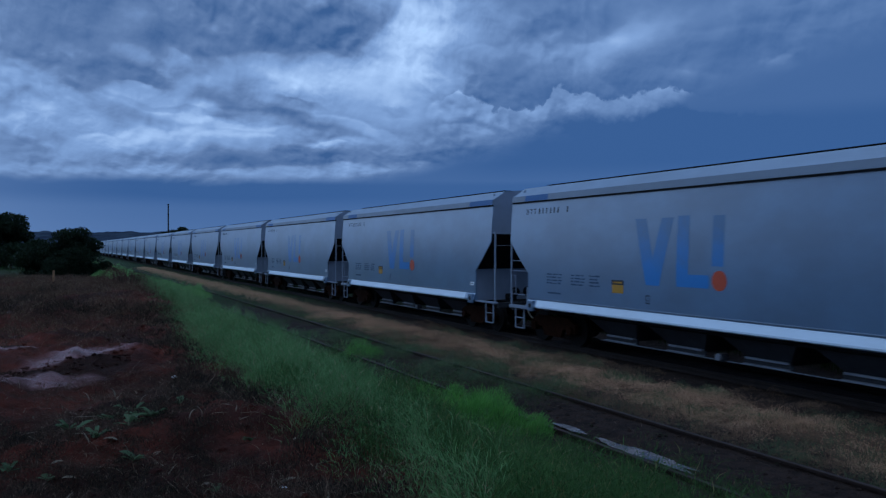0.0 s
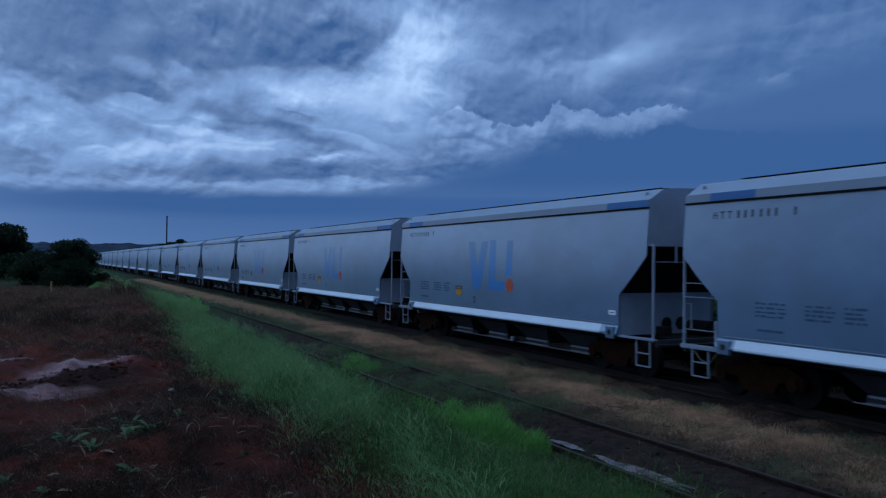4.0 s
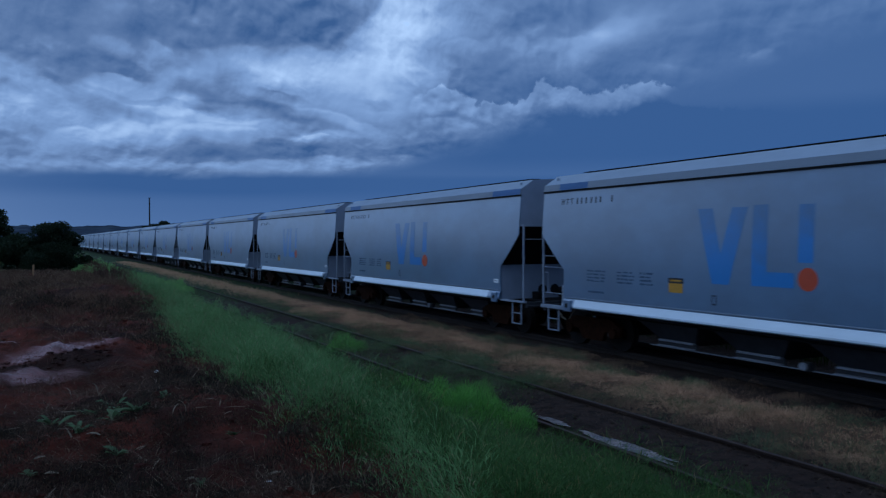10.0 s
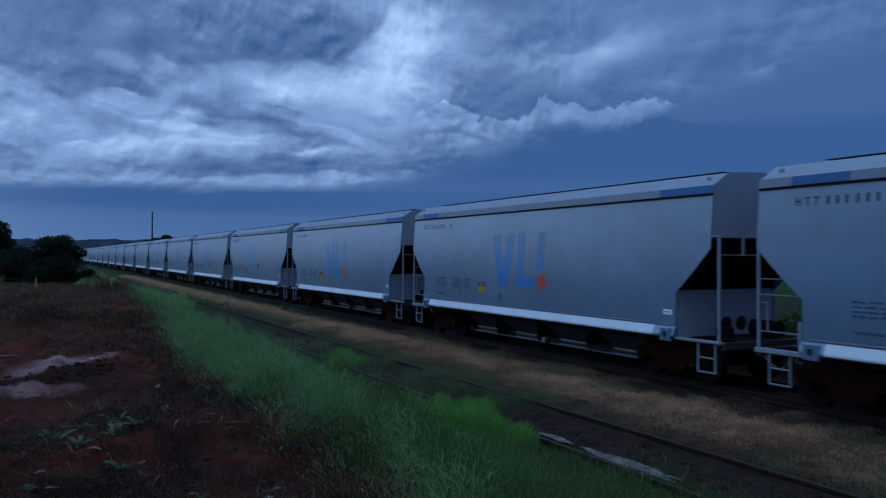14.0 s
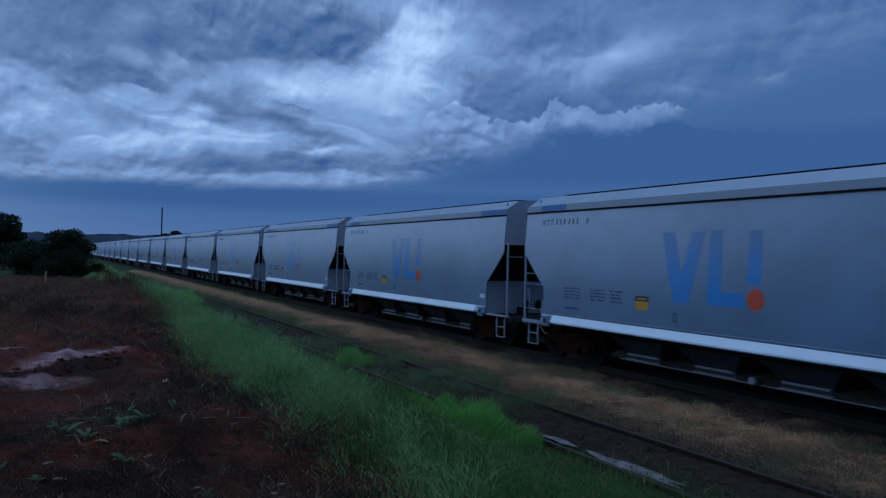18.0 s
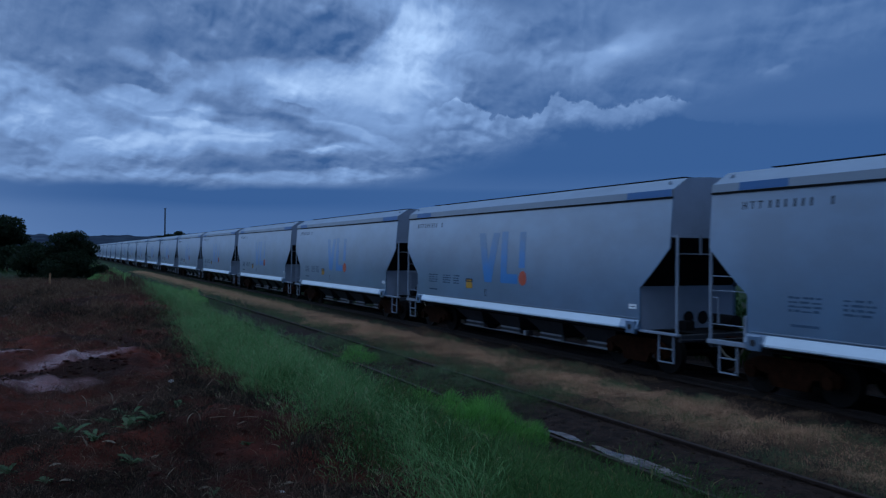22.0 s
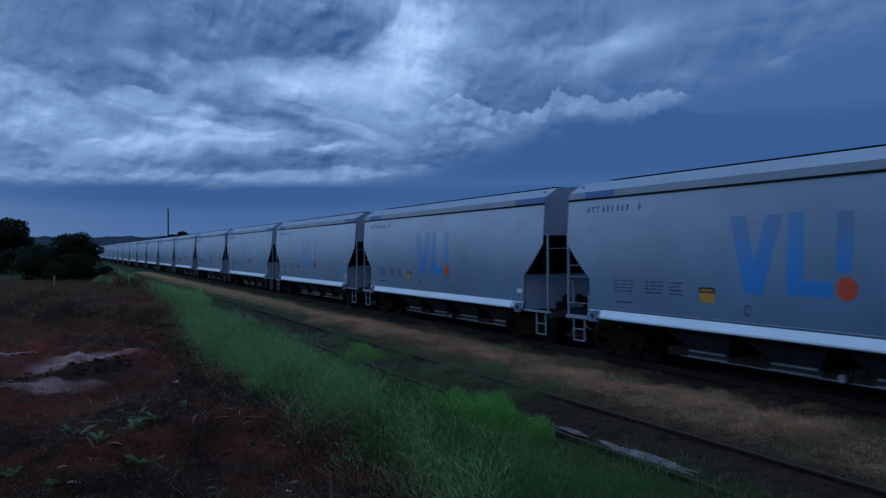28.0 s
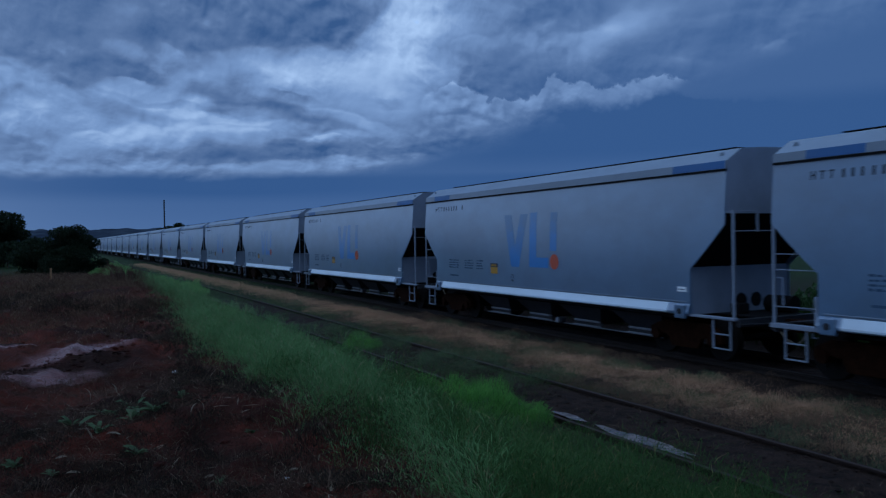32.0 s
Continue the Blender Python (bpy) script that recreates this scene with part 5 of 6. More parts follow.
def domes(name, spots, material, label, category, width):
    """Low domed plants of fine leaflets: spots are rows of x, y, radius, height, leaflets."""
    rng = random.Random(len(spots))
    out = []
    for x, y, r, h, n in spots:
        turn, shape = rng.uniform(0, 6.28), rng.uniform(0.7, 1.3)
        for _ in range(n):
            a, d = rng.uniform(0, 6.283), r * math.sqrt(rng.random())
            px, py = x + d * shape * math.cos(a + turn), y + d / shape * math.sin(a + turn)
            tall = h * (1 - 0.7 * (d / r) ** 2) * (0.8 + 0.6 * lump(px, py, 3.5, 13.7))
            out.append((px, py, ground_height(px, py) + tall * 0.75 * rng.random() ** 0.5, max(tall, 0.04) * rng.uniform(0.2, 0.45), a))
    return blades(name, out, material, label, category, width, 0.9)


def spread(count, seed, x0, x1, y0, y1, radius, height, leaflets, keep):
    rng = random.Random(seed)
    out = []
    while len(out) < count:
        x, y = rng.uniform(x0, x1), rng.uniform(y0, y1)
        if keep(x, y):
            k = rng.uniform(0.6, 1.3)
            out.append((x, y, radius * k, height * k * rng.uniform(0.7, 1.2), int(leaflets * k * k)))
    return out


def on_strip(x, y):
    return abs(x - 10.75 - 0.4 * lump(0, y, 0.3, 8.0)) < 1.15 and (y > 9 or lump(x, y, 0.5, 3.3) > -0.1)


domes("straw_clumps", spread(500, 51, 9.4, 12.2, 6, 34, 0.36, 0.20, 260, lambda x, y: on_strip(x, y) and lump(x, y, 0.55, 61.0) > -0.12), STRAW, "soft clumps of dry tan grass between the tracks", "dry grass", 0.006)
domes("old_straw", spread(260, 52, 9.0, 13.0, 5, 30, 0.32, 0.20, 300, lambda x, y: lump(x, y, 0.6, 67.0) > 0.0), OLD_STRAW, "darker weathered dry grass between the tracks", "dry grass", 0.006)
domes("siding_weeds", spread(150, 59, 6.9, 9.6, 13.5, 26, 0.36, 0.26, 320, lambda x, y: lump(x, y, 0.5, 77.0) > -0.1), BROWN_GREEN, "soft dull green weeds over the siding rails", "weeds", 0.008)
domes("dark_strip", spread(110, 60, 9.4, 12.6, 16, 27, 0.4, 0.22, 260, lambda x, y: lump(x, y, 0.35, 79.0) > 0.0), OLD_STRAW, "dark weathered patches in the dry grass", "dry grass", 0.008)
domes("rail_straw", spread(240, 57, 8.85, 10.3, 5, 24, 0.28, 0.16, 260, lambda x, y: lump(x, y, 0.7, 69.0) > -0.25), OLD_STRAW, "weathered dry grass creeping up to the siding rail", "dry grass", 0.006)
domes("strip_weeds", spread(150, 53, 9.0, 12.6, 5, 26, 0.30, 0.24, 300, lambda x, y: lump(x, y, 0.5, 71.0) > 0.02), BROWN_GREEN, "dull green weeds among the dry grass", "weeds", 0.006)
domes("bank_mat", spread(460, 54, -2.5, 2.0, 3.6, 10.5, 0.24, 0.11, 200, lambda x, y: x < crest(y) - 0.1 and (x - 1.45) ** 2 + (y - 5.8) ** 2 > 0.3 and lump(x, y, 0.5, 73.0) > -0.35 and abs(y - 11.2 - 0.4 * x) > 0.9), DEAD, "brown matted dead stalks on the bank", "dead grass", 0.006)
domes("light_plants", spread(46, 13, 2.2, 4.6, 6, 26, 0.30, 0.55, 700, lambda x, y: crest(y) + 0.1 < x < 1.2 + 0.22 * y), MID_GRASS, "taller light green feathery plants on the slope", "grass", 0.006)
# dark plants stand for the shade in the gaps of the grass
domes("shaded_plants", spread(40, 14, 2.0, 5.0, 5, 26, 0.34, 0.36, 700, lambda x, y: crest(y) < x < 2.6 + 0.13 * y), DARK_GRASS, "dark green low plants for the shaded gaps in grass", "grass", 0.006)
domes("slope_plants", spread(60, 3, 2.0, 4.2, 5, 24, 0.36, 0.44, 900, lambda x, y: crest(y) + 0.05 < x < 1.2 + 0.22 * y), GRASS, "feathery green plants standing in the grass of the slope", "grass", 0.0065)
domes("foot_plants", spread(70, 4, 2.3, 6.6, 5, 22, 0.36, 0.42, 800, lambda x, y: x > max(1.2 + 0.22 * y, crest(y) + 0.2)), DARK_GRASS, "dark feathery plants at the foot of the slope", "grass", 0.0065)
domes("dry_brush", spread(230, 5, -6, 4.0, 12.5, 44, 0.5, 0.24, 260, lambda x, y: x < crest(y) + 0.3 and lump(x, y, 0.35, 33.3) > -0.15), DRY_BRUSH, "dry brown brush over the mound", "dead grass", 0.014)
domes("mound_scrub", spread(26, 55, -3, 2.2, 17, 27, 0.55, 0.40, 520, lambda x, y: x < crest(y) + 0.1 and lump(x, y, 0.4, 75.0) > -0.05), DARK_LITTER, "dark dead scrub on the face of the mound", "dead weeds", 0.012)
domes("mound_grass", spread(90, 56, -3, 2.2, 16.5, 30, 0.5, 0.34, 420, lambda x, y: x < crest(y) + 0.1), BROWN, "brown dead grass on the face of the mound", "dead grass", 0.012)
domes("edge_grass", spread(90, 62, 1.6, 3.2, 4, 8, 0.22, 0.26, 260, lambda x, y: crest(y) - 0.05 < x < crest(y) + 0.95), DARK_GRASS, "dark low grass where the slope begins", "grass", 0.006)
domes("edge_mat", spread(110, 58, 1.2, 3.2, 4, 10, 0.22, 0.16, 240, lambda x, y: crest(y) - 0.3 < x < crest(y) + 0.55), DEAD, "brown dead stalks where the grass begins", "dead grass", 0.006)
domes("near_mat", spread(130, 61, -1.5, 1.4, 4.6, 7.6, 0.2, 0.10, 240, lambda x, y: (x - 1.45) ** 2 + (y - 5.8) ** 2 > 0.3), DARK_LITTER, "dark matted dead weeds round the green ones", "dead weeds", 0.006)
domes("tan_brush", spread(16, 6, 2.4, 4.4, 34, 45, 0.5, 0.7, 420, lambda x, y: x < crest(y) + 0.6), BROWN, "tall tan dead grass beside the bushes", "dead grass", 0.016)
domes("dark_litter", spread(340, 7, -4, 2.1, 3.8, 11.5, 0.2, 0.15, 280, lambda x, y: x < crest(y) + 0.1 and lump(x, y, 0.6, 35.3) > -0.05 and (x + 0.2) ** 2 / 5 + (y - 10.3) ** 2 / 2 > 1), DARK_LITTER, "dark dead weeds matted on the bank", "dead weeds", 0.007)
domes("edge_litter", spread(110, 17, 0.9, 3.4, 4.5, 20, 0.24, 0.20, 300, lambda x, y: crest(y) - 0.75 < x < crest(y) + 0.05), DARK_LITTER, "dark dead weeds along the edge of the bank", "dead weeds", 0.008)
domes("crest_brush", spread(70, 18, -4, 2.4, 24, 38, 0.45, 0.30, 360, lambda x, y: x < crest(y)), BROWN, "tan dead grass on top of the mound", "dead grass", 0.014)
stalks = scatter(520, 1.9, 3.1, 28, 34, 0.35, 0.75, None, 0.6)
blades("dead_weed_stalks", stalks, DEAD, "dark upright dead weed stalks at the edge of the mound", "dead weeds", 0.014, 0.25)
bits = scatter(420, -3.5, 2.2, 3.8, 9.0, 0.03, 0.09, on_bank, 0.9)
blades("fallen_leaves", bits, LEAF_BITS, "pale shrivelled leaves lying on the bank", "leaves", 0.03, 1.6)
siding_litter = scatter(14000, 6.3, 9.7, 5, 24, 0.03, 0.12, None, 0.8)
blades("siding_litter", siding_litter, DEAD, "dead brown stalks along the siding", "dead grass", 0.007, 2.0)


def leaf_cloud(rng, lobes, count, size):
    """Leaf quads scattered through the outer parts of several lobes."""
    verts, faces = [], []
    for _ in range(count):
        cx, cy, cz, rx, ry, rz = lobes[rng.randrange(len(lobes))]
        d = Vector((rng.gauss(0, 1), rng.gauss(0, 1), rng.gauss(0, 1))).normalized()
        k = rng.uniform(0.35, 1.0) ** 0.5 * (1 + 0.28 * noise.noise(d * 2.3 + Vector((cx, cy, cz))))
        c = Vector((cx + d.x * rx * k, cy + d.y * ry * k, cz + d.z * rz * k))
        m = Euler((rng.uniform(0, 6.28), rng.uniform(0, 6.28), rng.uniform(0, 6.28))).to_matrix()
        s = size * rng.uniform(0.5, 1.4)
        i = len(verts)
        verts += [c + m @ Vector(q) * s for q in ((-0.5, 0, 0), (0, -0.28, 0.06), (0.5, 0, 0), (0, 0.28, 0.06))]
        faces.append((i, i + 1, i + 2, i + 3))
    return verts, faces


def build_tree(x, y, height, spread, lobes_n, leaves, size, name, label, seed, squash=1.0, z=None, leaf=None):
    rng = random.Random(seed)
    tree = tagged(new(name), label, "tree" if name == "tree" else "bush")
    z = ground_height(x, y) if z is None else z
    tree.location = (x, y, z)
    trunk_h = height * (0.35 if name == "tree" else 0.08)
    bm = bmesh.new()
    bmesh.ops.create_cone(bm, cap_ends=True, segments=10, radius1=height * 0.035, radius2=height * 0.02, depth=trunk_h + 0.2, matrix=Matrix.Translation((0, 0, trunk_h / 2 - 0.1)))
    part("trunk", bm, BARK, tree)
    lobes = []
    for i in range(lobes_n):
        a = rng.uniform(0, 6.283)
        d = spread * rng.uniform(0.05, 0.75)
        h = height * rng.uniform(0.32 if name == "tree" else 0.10, 0.82) * (1 - 0.25 * d / spread)
        r = spread * rng.uniform(0.28, 0.5)
        lobes.append((d * math.cos(a), d * math.sin(a), h, r, r, r * 0.62 * squash))
        bm = bmesh.new()
        mid = Vector((d * math.cos(a) * 0.4, d * math.sin(a) * 0.4, (h + trunk_h) * 0.52))
        rod(bm, (0, 0, trunk_h * 0.8), mid, height * 0.013, 6)
        rod(bm, mid, (d * math.cos(a), d * math.sin(a), h), height * 0.008, 6)
        part("limb", bm, BARK, tree)
    verts, faces = leaf_cloud(rng, lobes, leaves, size)
    sheet("crown", verts, faces, leaf or FOLIAGE, tree, "uneven leafy crown")
    return tree


build_tree(0.45, 47, 3.1, 1.4, 20, 20000, 0.08, "bush", "dark rounded bush at the far end of the bank", 1)
build_tree(1.5, 49, 2.85, 0.95, 14, 14000, 0.08, "bush", "dark spreading bush beside the train line", 2)
build_tree(0.75, 46, 1.6, 1.7, 16, 15000, 0.08, "bush", "low dark bush between two taller ones", 7)
build_tree(2.2, 46.2, 0.85, 0.95, 9, 8000, 0.08, "bush", "low dark scrub at the foot of the bushes", 8)
build_tree(-0.9, 49, 2.0, 1.5, 12, 8000, 0.12, "bush", "low dark bush on the bank", 3)
build_tree(-3.7, 66, 4.5, 2.4, 14, 9000, 0.22, "tree", "dark broad tree behind the bank", 4)
build_tree(-8.5, 75, 5.6, 3.6, 14, 9000, 0.26, "tree", "dark broad tree in the meadow", 5)
build_tree(-2.6, 58, 2.0, 2.0, 8, 5000, 0.18, "bush", "dark bush in front of the trees", 6)

# shrubs behind the train, seen through the gaps between wagons
for i in range(9):
    rng = random.Random(60 + i)
    build_tree(21.5 + rng.uniform(-1.0, 2.0), 4 + i * 4.6 + rng.uniform(-1, 1), rng.uniform(2.2, 3.2), rng.uniform(1.5, 2.2), 6, 2500, 0.2, "bush", "green shrub beyond the train", 80 + i, leaf=SHRUB)


def weed_plant(x, y, n, size, seed):
    """A broad-leaved weed: each leaf a bent blade."""
    rng = random.Random(seed)
    weed = tagged(new("weed"), "small broad-leaved grey-green weed on the bank", "weed", "weeds on the bank")
    weed.location = (x, y, ground_height(x, y))
    for i in range(n):
        a, l = rng.uniform(0, 6.283), size * rng.uniform(0.6, 1.2)
        w, rise = l * rng.uniform(0.24, 0.48), rng.uniform(0.4, 1.4)
        d, s = Vector((math.cos(a), math.sin(a), 0)), Vector((-math.sin(a), math.cos(a), 0))
        rows = []
        for t, k in ((0.0, 0.15), (0.35, 0.9), (0.7, 1.0), (1.0, 0.1)):
            c = d * l * t + Vector((0, 0, 0.01 + l * rise * (t - 0.55 * t * t)))
            rows.append((c - s * w * k / 2 + Vector((0, 0, w * 0.2 * k)), c, c + s * w * k / 2 + Vector((0, 0, w * 0.2 * k))))
        verts = [q for r in rows for q in r]
        faces = [(3 * j + m, 3 * j + m + 1, 3 * j + m + 4, 3 * j + m + 3) for j in range(3) for m in range(2)]
        smooth(sheet("leaf", verts, faces, WEED, weed))


for i, (x, y, n, size) in enumerate(((0.55, 7.0, 14, 0.15), (0.72, 6.9, 12, 0.14), (0.62, 7.25, 9, 0.13), (0.28, 6.7, 9, 0.14), (0.40, 7.7, 8, 0.15), (0.62, 7.8, 7, 0.17), (0.49, 6.05, 5, 0.09), (-0.30, 6.6, 7, 0.12), (1.05, 7.9, 6, 0.1), (-0.1, 5.6, 6, 0.1), (0.95, 5.4, 5, 0.08), (1.35, 6.2, 5, 0.08), (0.1, 7.3, 8, 0.12), (-0.05, 6.2, 6, 0.1))):
    weed_plant(x, y, int(n * 1.5), size * 0.9, 200 + i)


def bank_bit(kind, x, y, seed):
    """One leaf or stalk lying on the bank: a strip bent along an arc."""
    rng = random.Random(seed)
    length, width, rise, curl, material, name, label = {
        "curl": (0.13, 0.026, 1.7, 1.5, LEAF_BITS, "dry_leaf", "pale curled dead leaf standing on the bank"),
        "straw": (0.17, 0.012, 0.12, 0.25, LEAF_BITS, "straw", "pale straw lying on the bank"),
        "leaf": (0.10, 0.050, 0.5, 0.9, LEAF_BITS, "dry_leaf", "pale shrivelled leaf lying on the bank"),
        "green": (0.12, 0.095, 0.9, 1.0, WEED, "leaf", "broad grey-green leaf on the bank")}[kind]
    length *= rng.uniform(0.75, 1.25)
    a, n = rng.uniform(-0.9, 0.9) + (math.pi if rng.random() < 0.5 else 0.0), 7
    d, side = Vector((math.cos(a), math.sin(a), 0)), Vector((-math.sin(a), math.cos(a), 0))
    verts, faces, at, lift = [], [], Vector((0, 0, 0.03)), rise
    for i in range(n + 1):
        w = width * math.sin(math.pi * (0.12 + 0.83 * i / n)) * (1 + 0.2 * rng.random())
        verts += [at - side * w / 2, at + Vector((0, 0, -w * 0.18)), at + side * w / 2]
        at = at + (d * math.cos(lift) + Vector((0, 0, math.sin(lift)))) * (length / n)
        at.z = max(at.z, 0.02)
        lift -= curl / n * (1.0 if i < n - 2 else 1.8)
        if i:
            q = 3 * (i - 1)
            faces += [(q, q + 1, q + 4, q + 3), (q + 1, q + 2, q + 5, q + 4)]
    ob = smooth(sheet(name, verts, faces, material, None, label))
    tagged(ob, "", "leaf" if kind != "straw" else "straw", "leaves and stalks on the bank")
    ob.location = (x, y, ground_height(x, y))


for kind, places in (
        ("curl", ((0.30, 8.81), (0.53, 8.62), (0.72, 8.14), (1.74, 8.10), (1.73, 6.91), (0.97, 6.71), (1.06, 6.67), (0.49, 7.65))),
        ("straw", ((0.31, 7.53), (-0.11, 7.36), (0.03, 7.0), (0.71, 6.29), (0.90, 5.69), (1.66, 5.5), (1.28, 6.73), (1.36, 6.67), (1.41, 6.56), (1.33, 6.81), (0.25, 6.76))),
        ("leaf", ((0.42, 6.53), (1.72, 6.1), (1.36, 5.31), (2.01, 6.34), (0.86, 5.47), (-0.03, 6.37), (0.13, 6.06))),
        ("green", ((0.51, 6.08), (0.44, 7.43), (0.15, 7.07)))):
    for i, (x, y) in enumerate(places):
        bank_bit(kind, x, y, 300 + i)


def stone(x, y, r, label, seed):
    bm = bmesh.new()
    bmesh.ops.create_icosphere(bm, subdivisions=2, radius=r)
    for v in bm.verts:
        v.co *= 1 + 0.35 * noise.noise(v.co.normalized() * 1.7 + Vector((seed, 0, 0)))
        v.co.z *= 0.6
    ob = part("stone", bm, STONE, None, label)
    tagged(ob, "", "stone")
    ob.location = (x, y, ground_height(x, y) + r * 0.3)
    ob.rotation_euler = (0, 0, seed)


stone(1.28, 10.1, 0.032, "small pale stone lying on the red earth", 1.0)
stone(1.33, 5.17, 0.035, "small pale stone on the edge of the bank", 2.0)

def clods():
    """Crumbs and clods of earth over the bank: joined, as nobody could count them."""
    rng = random.Random(77)
    verts, faces = [], []
    ball = bmesh.new()
    bmesh.ops.create_icosphere(ball, subdivisions=1, radius=1)
    shape = [v.co.copy() for v in ball.verts]
    tris = [tuple(v.index for v in f.verts) for f in ball.faces]
    ball.free()
    for _ in range(5200):
        y = 3.6 + 22 * rng.random() ** 1.8
        x = rng.uniform(-4.5, crest(y) + 0.3)
        if rng.random() < 0.35:
            x = rng.uniform(6.4, 9.6)
        r = 0.008 + 0.032 * rng.random() ** 4
        if rng.random() < 0.06:
            x = rng.uniform(-1.2, 0.9)
            y, r = 11.15 + 0.5 * x + rng.gauss(0, 0.25), rng.uniform(0.008, 0.026)
        base, i = Vector((x, y, ground_height(x, y) + r * 0.15)), len(verts)
        q = rng.uniform(0, 9)
        for c in shape:
            k = r * (1 + 0.5 * noise.noise(c * 1.4 + Vector((q, x, y))))
            verts.append(base + Vector((c.x * k * 1.2, c.y * k, c.z * k * 0.65)))
        faces += [tuple(i + j for j in t) for t in tris]
    tagged(sheet("earth_clods", verts, faces, SOIL), "small clods of earth scattered on the bank and siding", "earth", kind="stuff")


clods()

# wet places
PUDDLE = -0.068
patch("puddle", WATER, 7.42, 9.0, 0.14, 1.15, 0.0, "narrow rain puddle along the siding rail", "puddle", 0.0, 4.0, PUDDLE)
patch("puddle", WATER, 7.44, 10.8, 0.10, 0.4, 0.0, "small rain puddle beside the siding rail", "puddle", 0.0, 5.0, PUDDLE)


# ---- pole and far hills ----
def build_pole(x, y, top):
    z = ground_height(x, y)
    pole = tagged(new("utility_pole"), "thin dark weathered pole standing alone beyond the train", "pole")
    pole.location = (x, y, z)
    bm = bmesh.new()
    bmesh.ops.create_cone(bm, cap_ends=True, segments=10, radius1=0.15, radius2=0.11, depth=top - z + 0.3, matrix=Matrix.Translation((0, 0, (top - z) / 2 - 0.15)))
    part("shaft", bm, POLE, pole)
    part("cap", made(ring, (0, 0, top - z), (0, 0, 1), 0.18, 0.12, 10), POLE, pole)
    return pole


build_pole(17.76, 149, 10.3)
for i, (x, h) in enumerate(((17.5, 5.6), (20.0, 7.0), (22.4, 8.0), (25.0, 8.7), (27.6, 9.0), (30.2, 8.8))):
    build_tree(x, 205 + 2 * (i % 3), h, 3.3, 14, 4500, 0.5, "tree", "dark distant tree beyond the train", 40 + i)


def stake(x, y, h, seed):
    z = ground_height(x, y)
    bm = made(prism, [(-0.035, -0.03, -0.2), (0.035, -0.035, -0.2), (0.04, 0.03, -0.2), (-0.03, 0.035, -0.2)], (0.03 * seed, 0.02, h + 0.2))
    ob = part("stake", bm, STAKE, None, "short tan wooden stake in the dead grass")
    tagged(ob, "", "stake")
    ob.location = (x, y, z)


stake(-0.12, 36, 0.46, 1)


def build_hills():
    """A wooded ridge round the horizon."""
    n, r = 1440, 2600.0
    verts, faces = [], []
    for i in range(n + 1):
        a = 2 * math.pi * i / n
        d = Vector((math.sin(a), math.cos(a), 0))
        h = 44 + 16 * noise.noise(d * 3.0) + 9 * noise.noise(d * 11.0) + 3 * noise.noise(d * 60.0) + 5 * abs(noise.noise(d * 190.0)) + 4 * abs(noise.noise(d * 420.0))
        for k, (f, up) in enumerate(((0.80, -5.0), (0.92, 0.55), (1.0, 1.0), (1.12, -5.0))):
            verts.append((d.x * r * f, d.y * r * f, h * up if up > 0 else up))
        if i:
            for k in range(3):
                q = (i - 1) * 4 + k
                faces.append((q, q + 4, q + 5, q + 1))
    tagged(smooth(sheet("backdrop", verts, faces, HILL)), "low wooded ridge on the horizon, glowing faintly blue as haze", "hills", kind="structure")


build_hills()


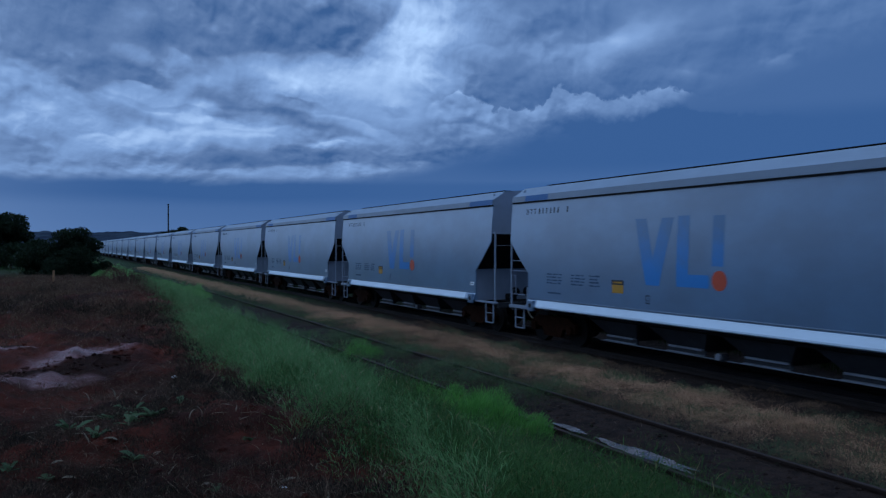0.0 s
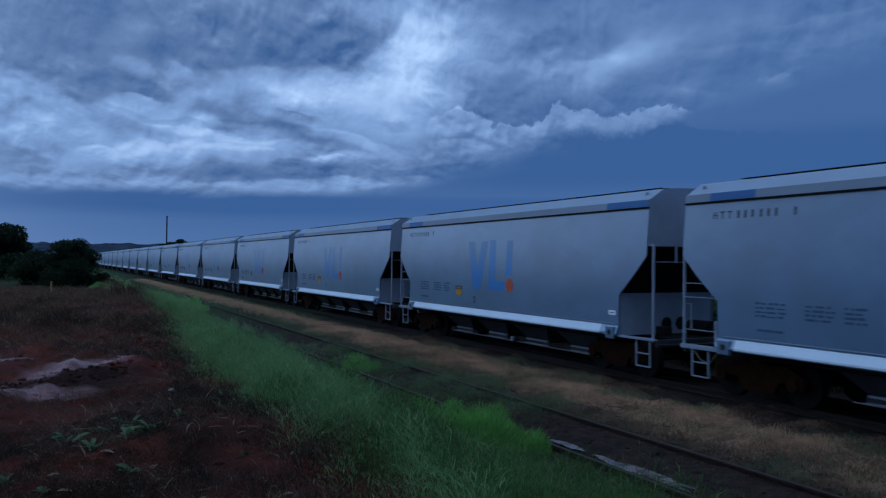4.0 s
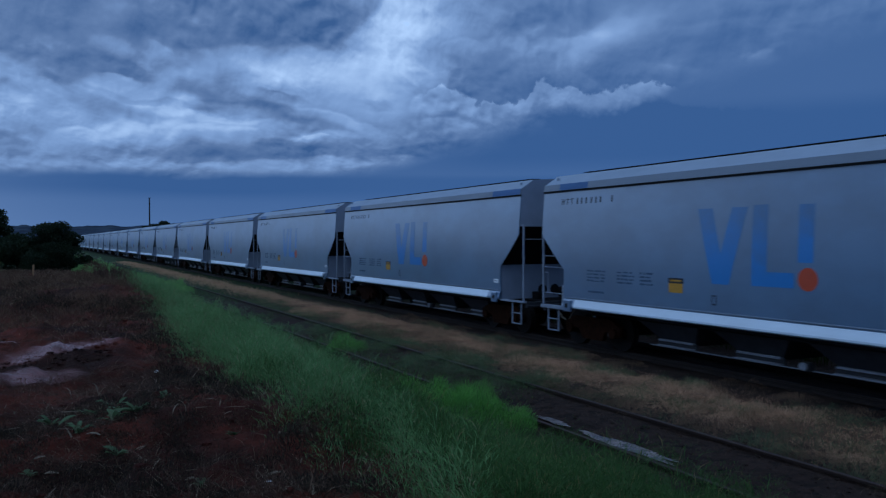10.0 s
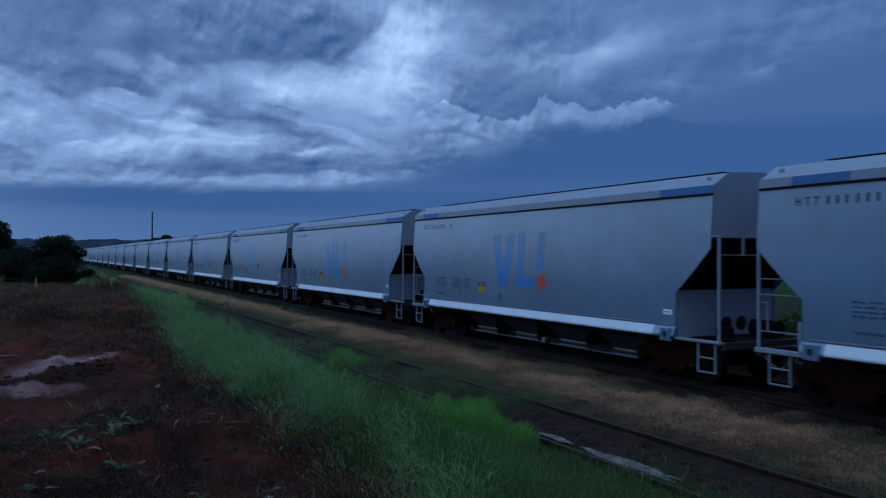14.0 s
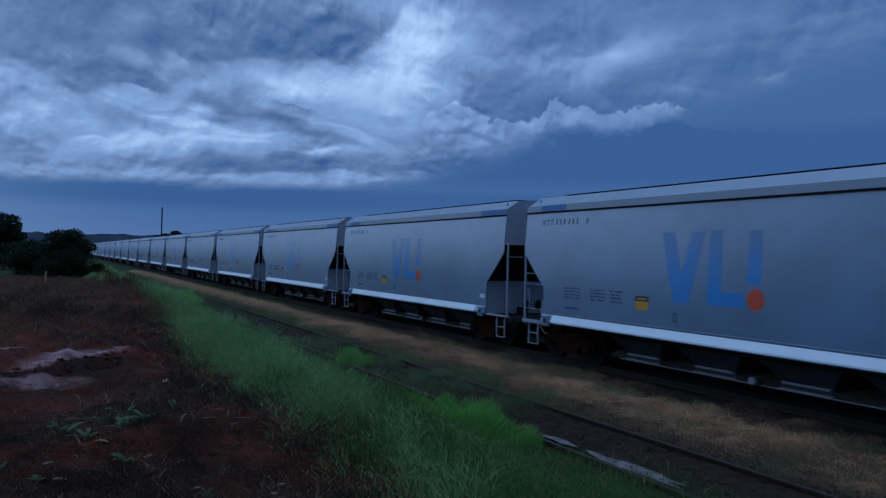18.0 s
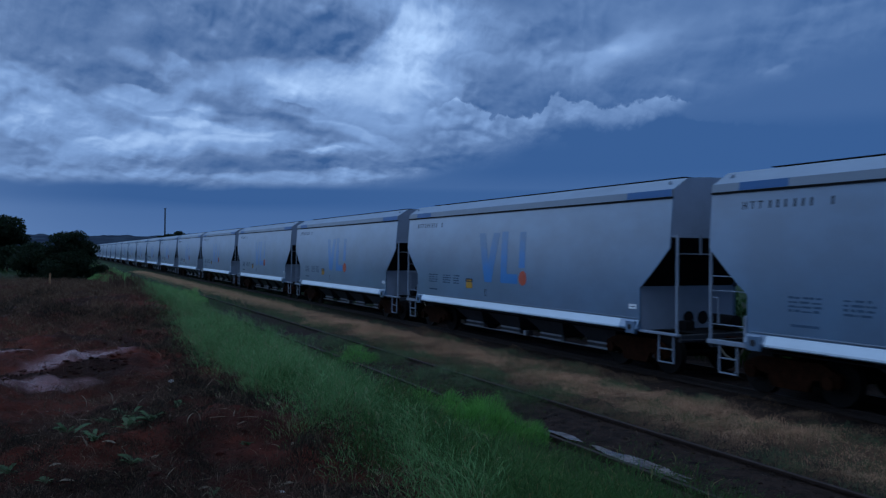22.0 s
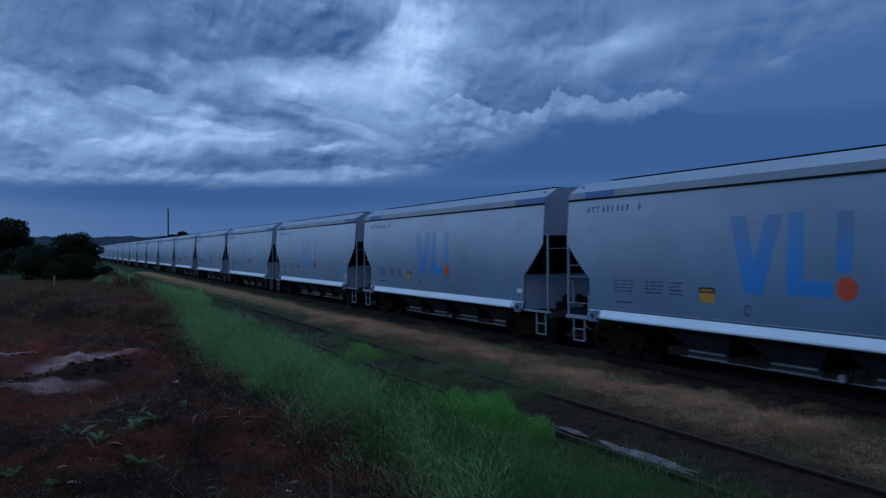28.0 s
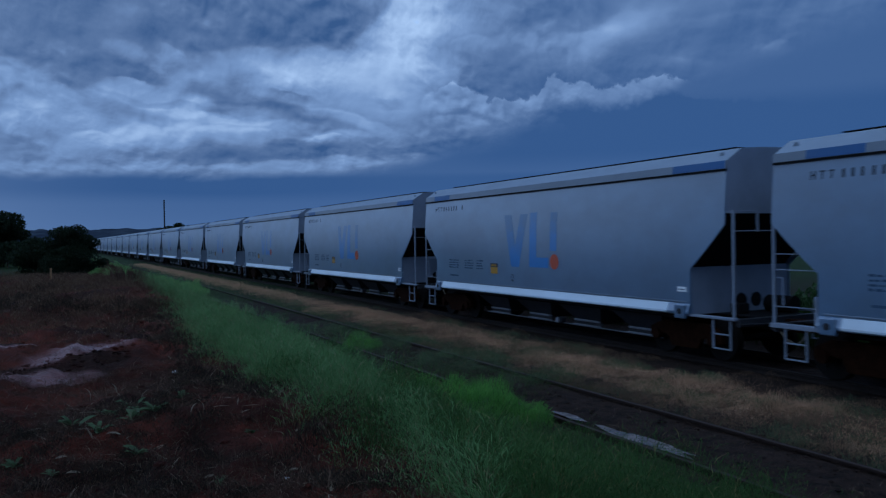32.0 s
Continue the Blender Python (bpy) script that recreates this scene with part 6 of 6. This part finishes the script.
# ---- an insect that crosses the view ----
def build_insect():
    insect = tagged(new("insect"), "small dark insect flying before the clouds", "insect")
    bm = bmesh.new()
    bmesh.ops.create_uvsphere(bm, u_segments=12, v_segments=8, radius=1, matrix=Matrix.Diagonal((0.0030, 0.0050, 0.0032, 1)))
    smooth(part("body", bm, INK, insect))
    bm = bmesh.new()
    bmesh.ops.create_uvsphere(bm, u_segments=10, v_segments=6, radius=0.0022, matrix=Matrix.Translation((0, 0.0062, 0)))
    smooth(part("head", bm, INK, insect))
    for s in (-1, 1):
        outline = [(s * 0.002, 0.001, 0.0025), (s * 0.006, 0.002, 0.004), (s * 0.007, -0.002, 0.0045), (s * 0.003, -0.003, 0.003)]
        part("wing", made(prism, outline, (0, 0, 0.0004)), INK, insect)
    return insect


INSECT = build_insect()


# ---- what moves ----
def motions():
    # the insect drops across the view and flies off over the tracks
    walk(INSECT, [
        (0, pose(-6, 12, 9, -50, 0, -20)),
        (16.5, pose(1.9, 1.9, 4.3, -50, 0, -20)),
        (16.8, pose(1.743, 1.895, 3.744, -50, 0, -20)),
        (16.9, pose(1.628, 1.949, 3.586, -50, 0, -20)),
        (17.0, pose(1.515, 2.002, 3.432, -50, 0, -20)),
        (17.1, pose(1.561, 2.091, 3.32, -50, 0, -20)),
        (17.2, pose(1.792, 2.422, 3.328, -50, 0, -20)),
        (17.4, pose(2.678, 3.656, 3.376, -50, 0, -20)),
        (19.0, pose(9.0, 12.0, 1.2, -50, 0, -20)),
        (32, pose(9.0, -20.0, 3.0, -50, 0, -20))])
    times = (0, 4, 8, 12, 16, 20, 24, 28, 32)
    for k, w in train:
        walk(w, [(t, pose(TRACK, travelled(t) - k * PITCH, 0)) for t in times])
    # wheels of 0.46 m radius roll with the train; wagons share the turning of their wheelsets
    ticks = [i / 10 for i in range(321)]
    for w in wheelsets:
        x, y, z = w.location
        walk(w, [(t, pose(x, y, z, -math.degrees((travelled(t) - travelled(0)) / 0.46))) for t in ticks])
    for k, w in train:
        copies = [o for o in w.children_recursive if o.name.split(".")[0] == "wheelset" and o not in wheelsets]
        for o in copies:
            source = min(wheelsets, key=lambda s: (s.matrix_basis.translation.y - o.location.y) ** 2)
            o.rotation_mode = "QUATERNION"
            o.animation_data_create()
            o.animation_data.action = source.animation_data.action
            o.animation_data.action_slot = source.animation_data.action_slot


motions()
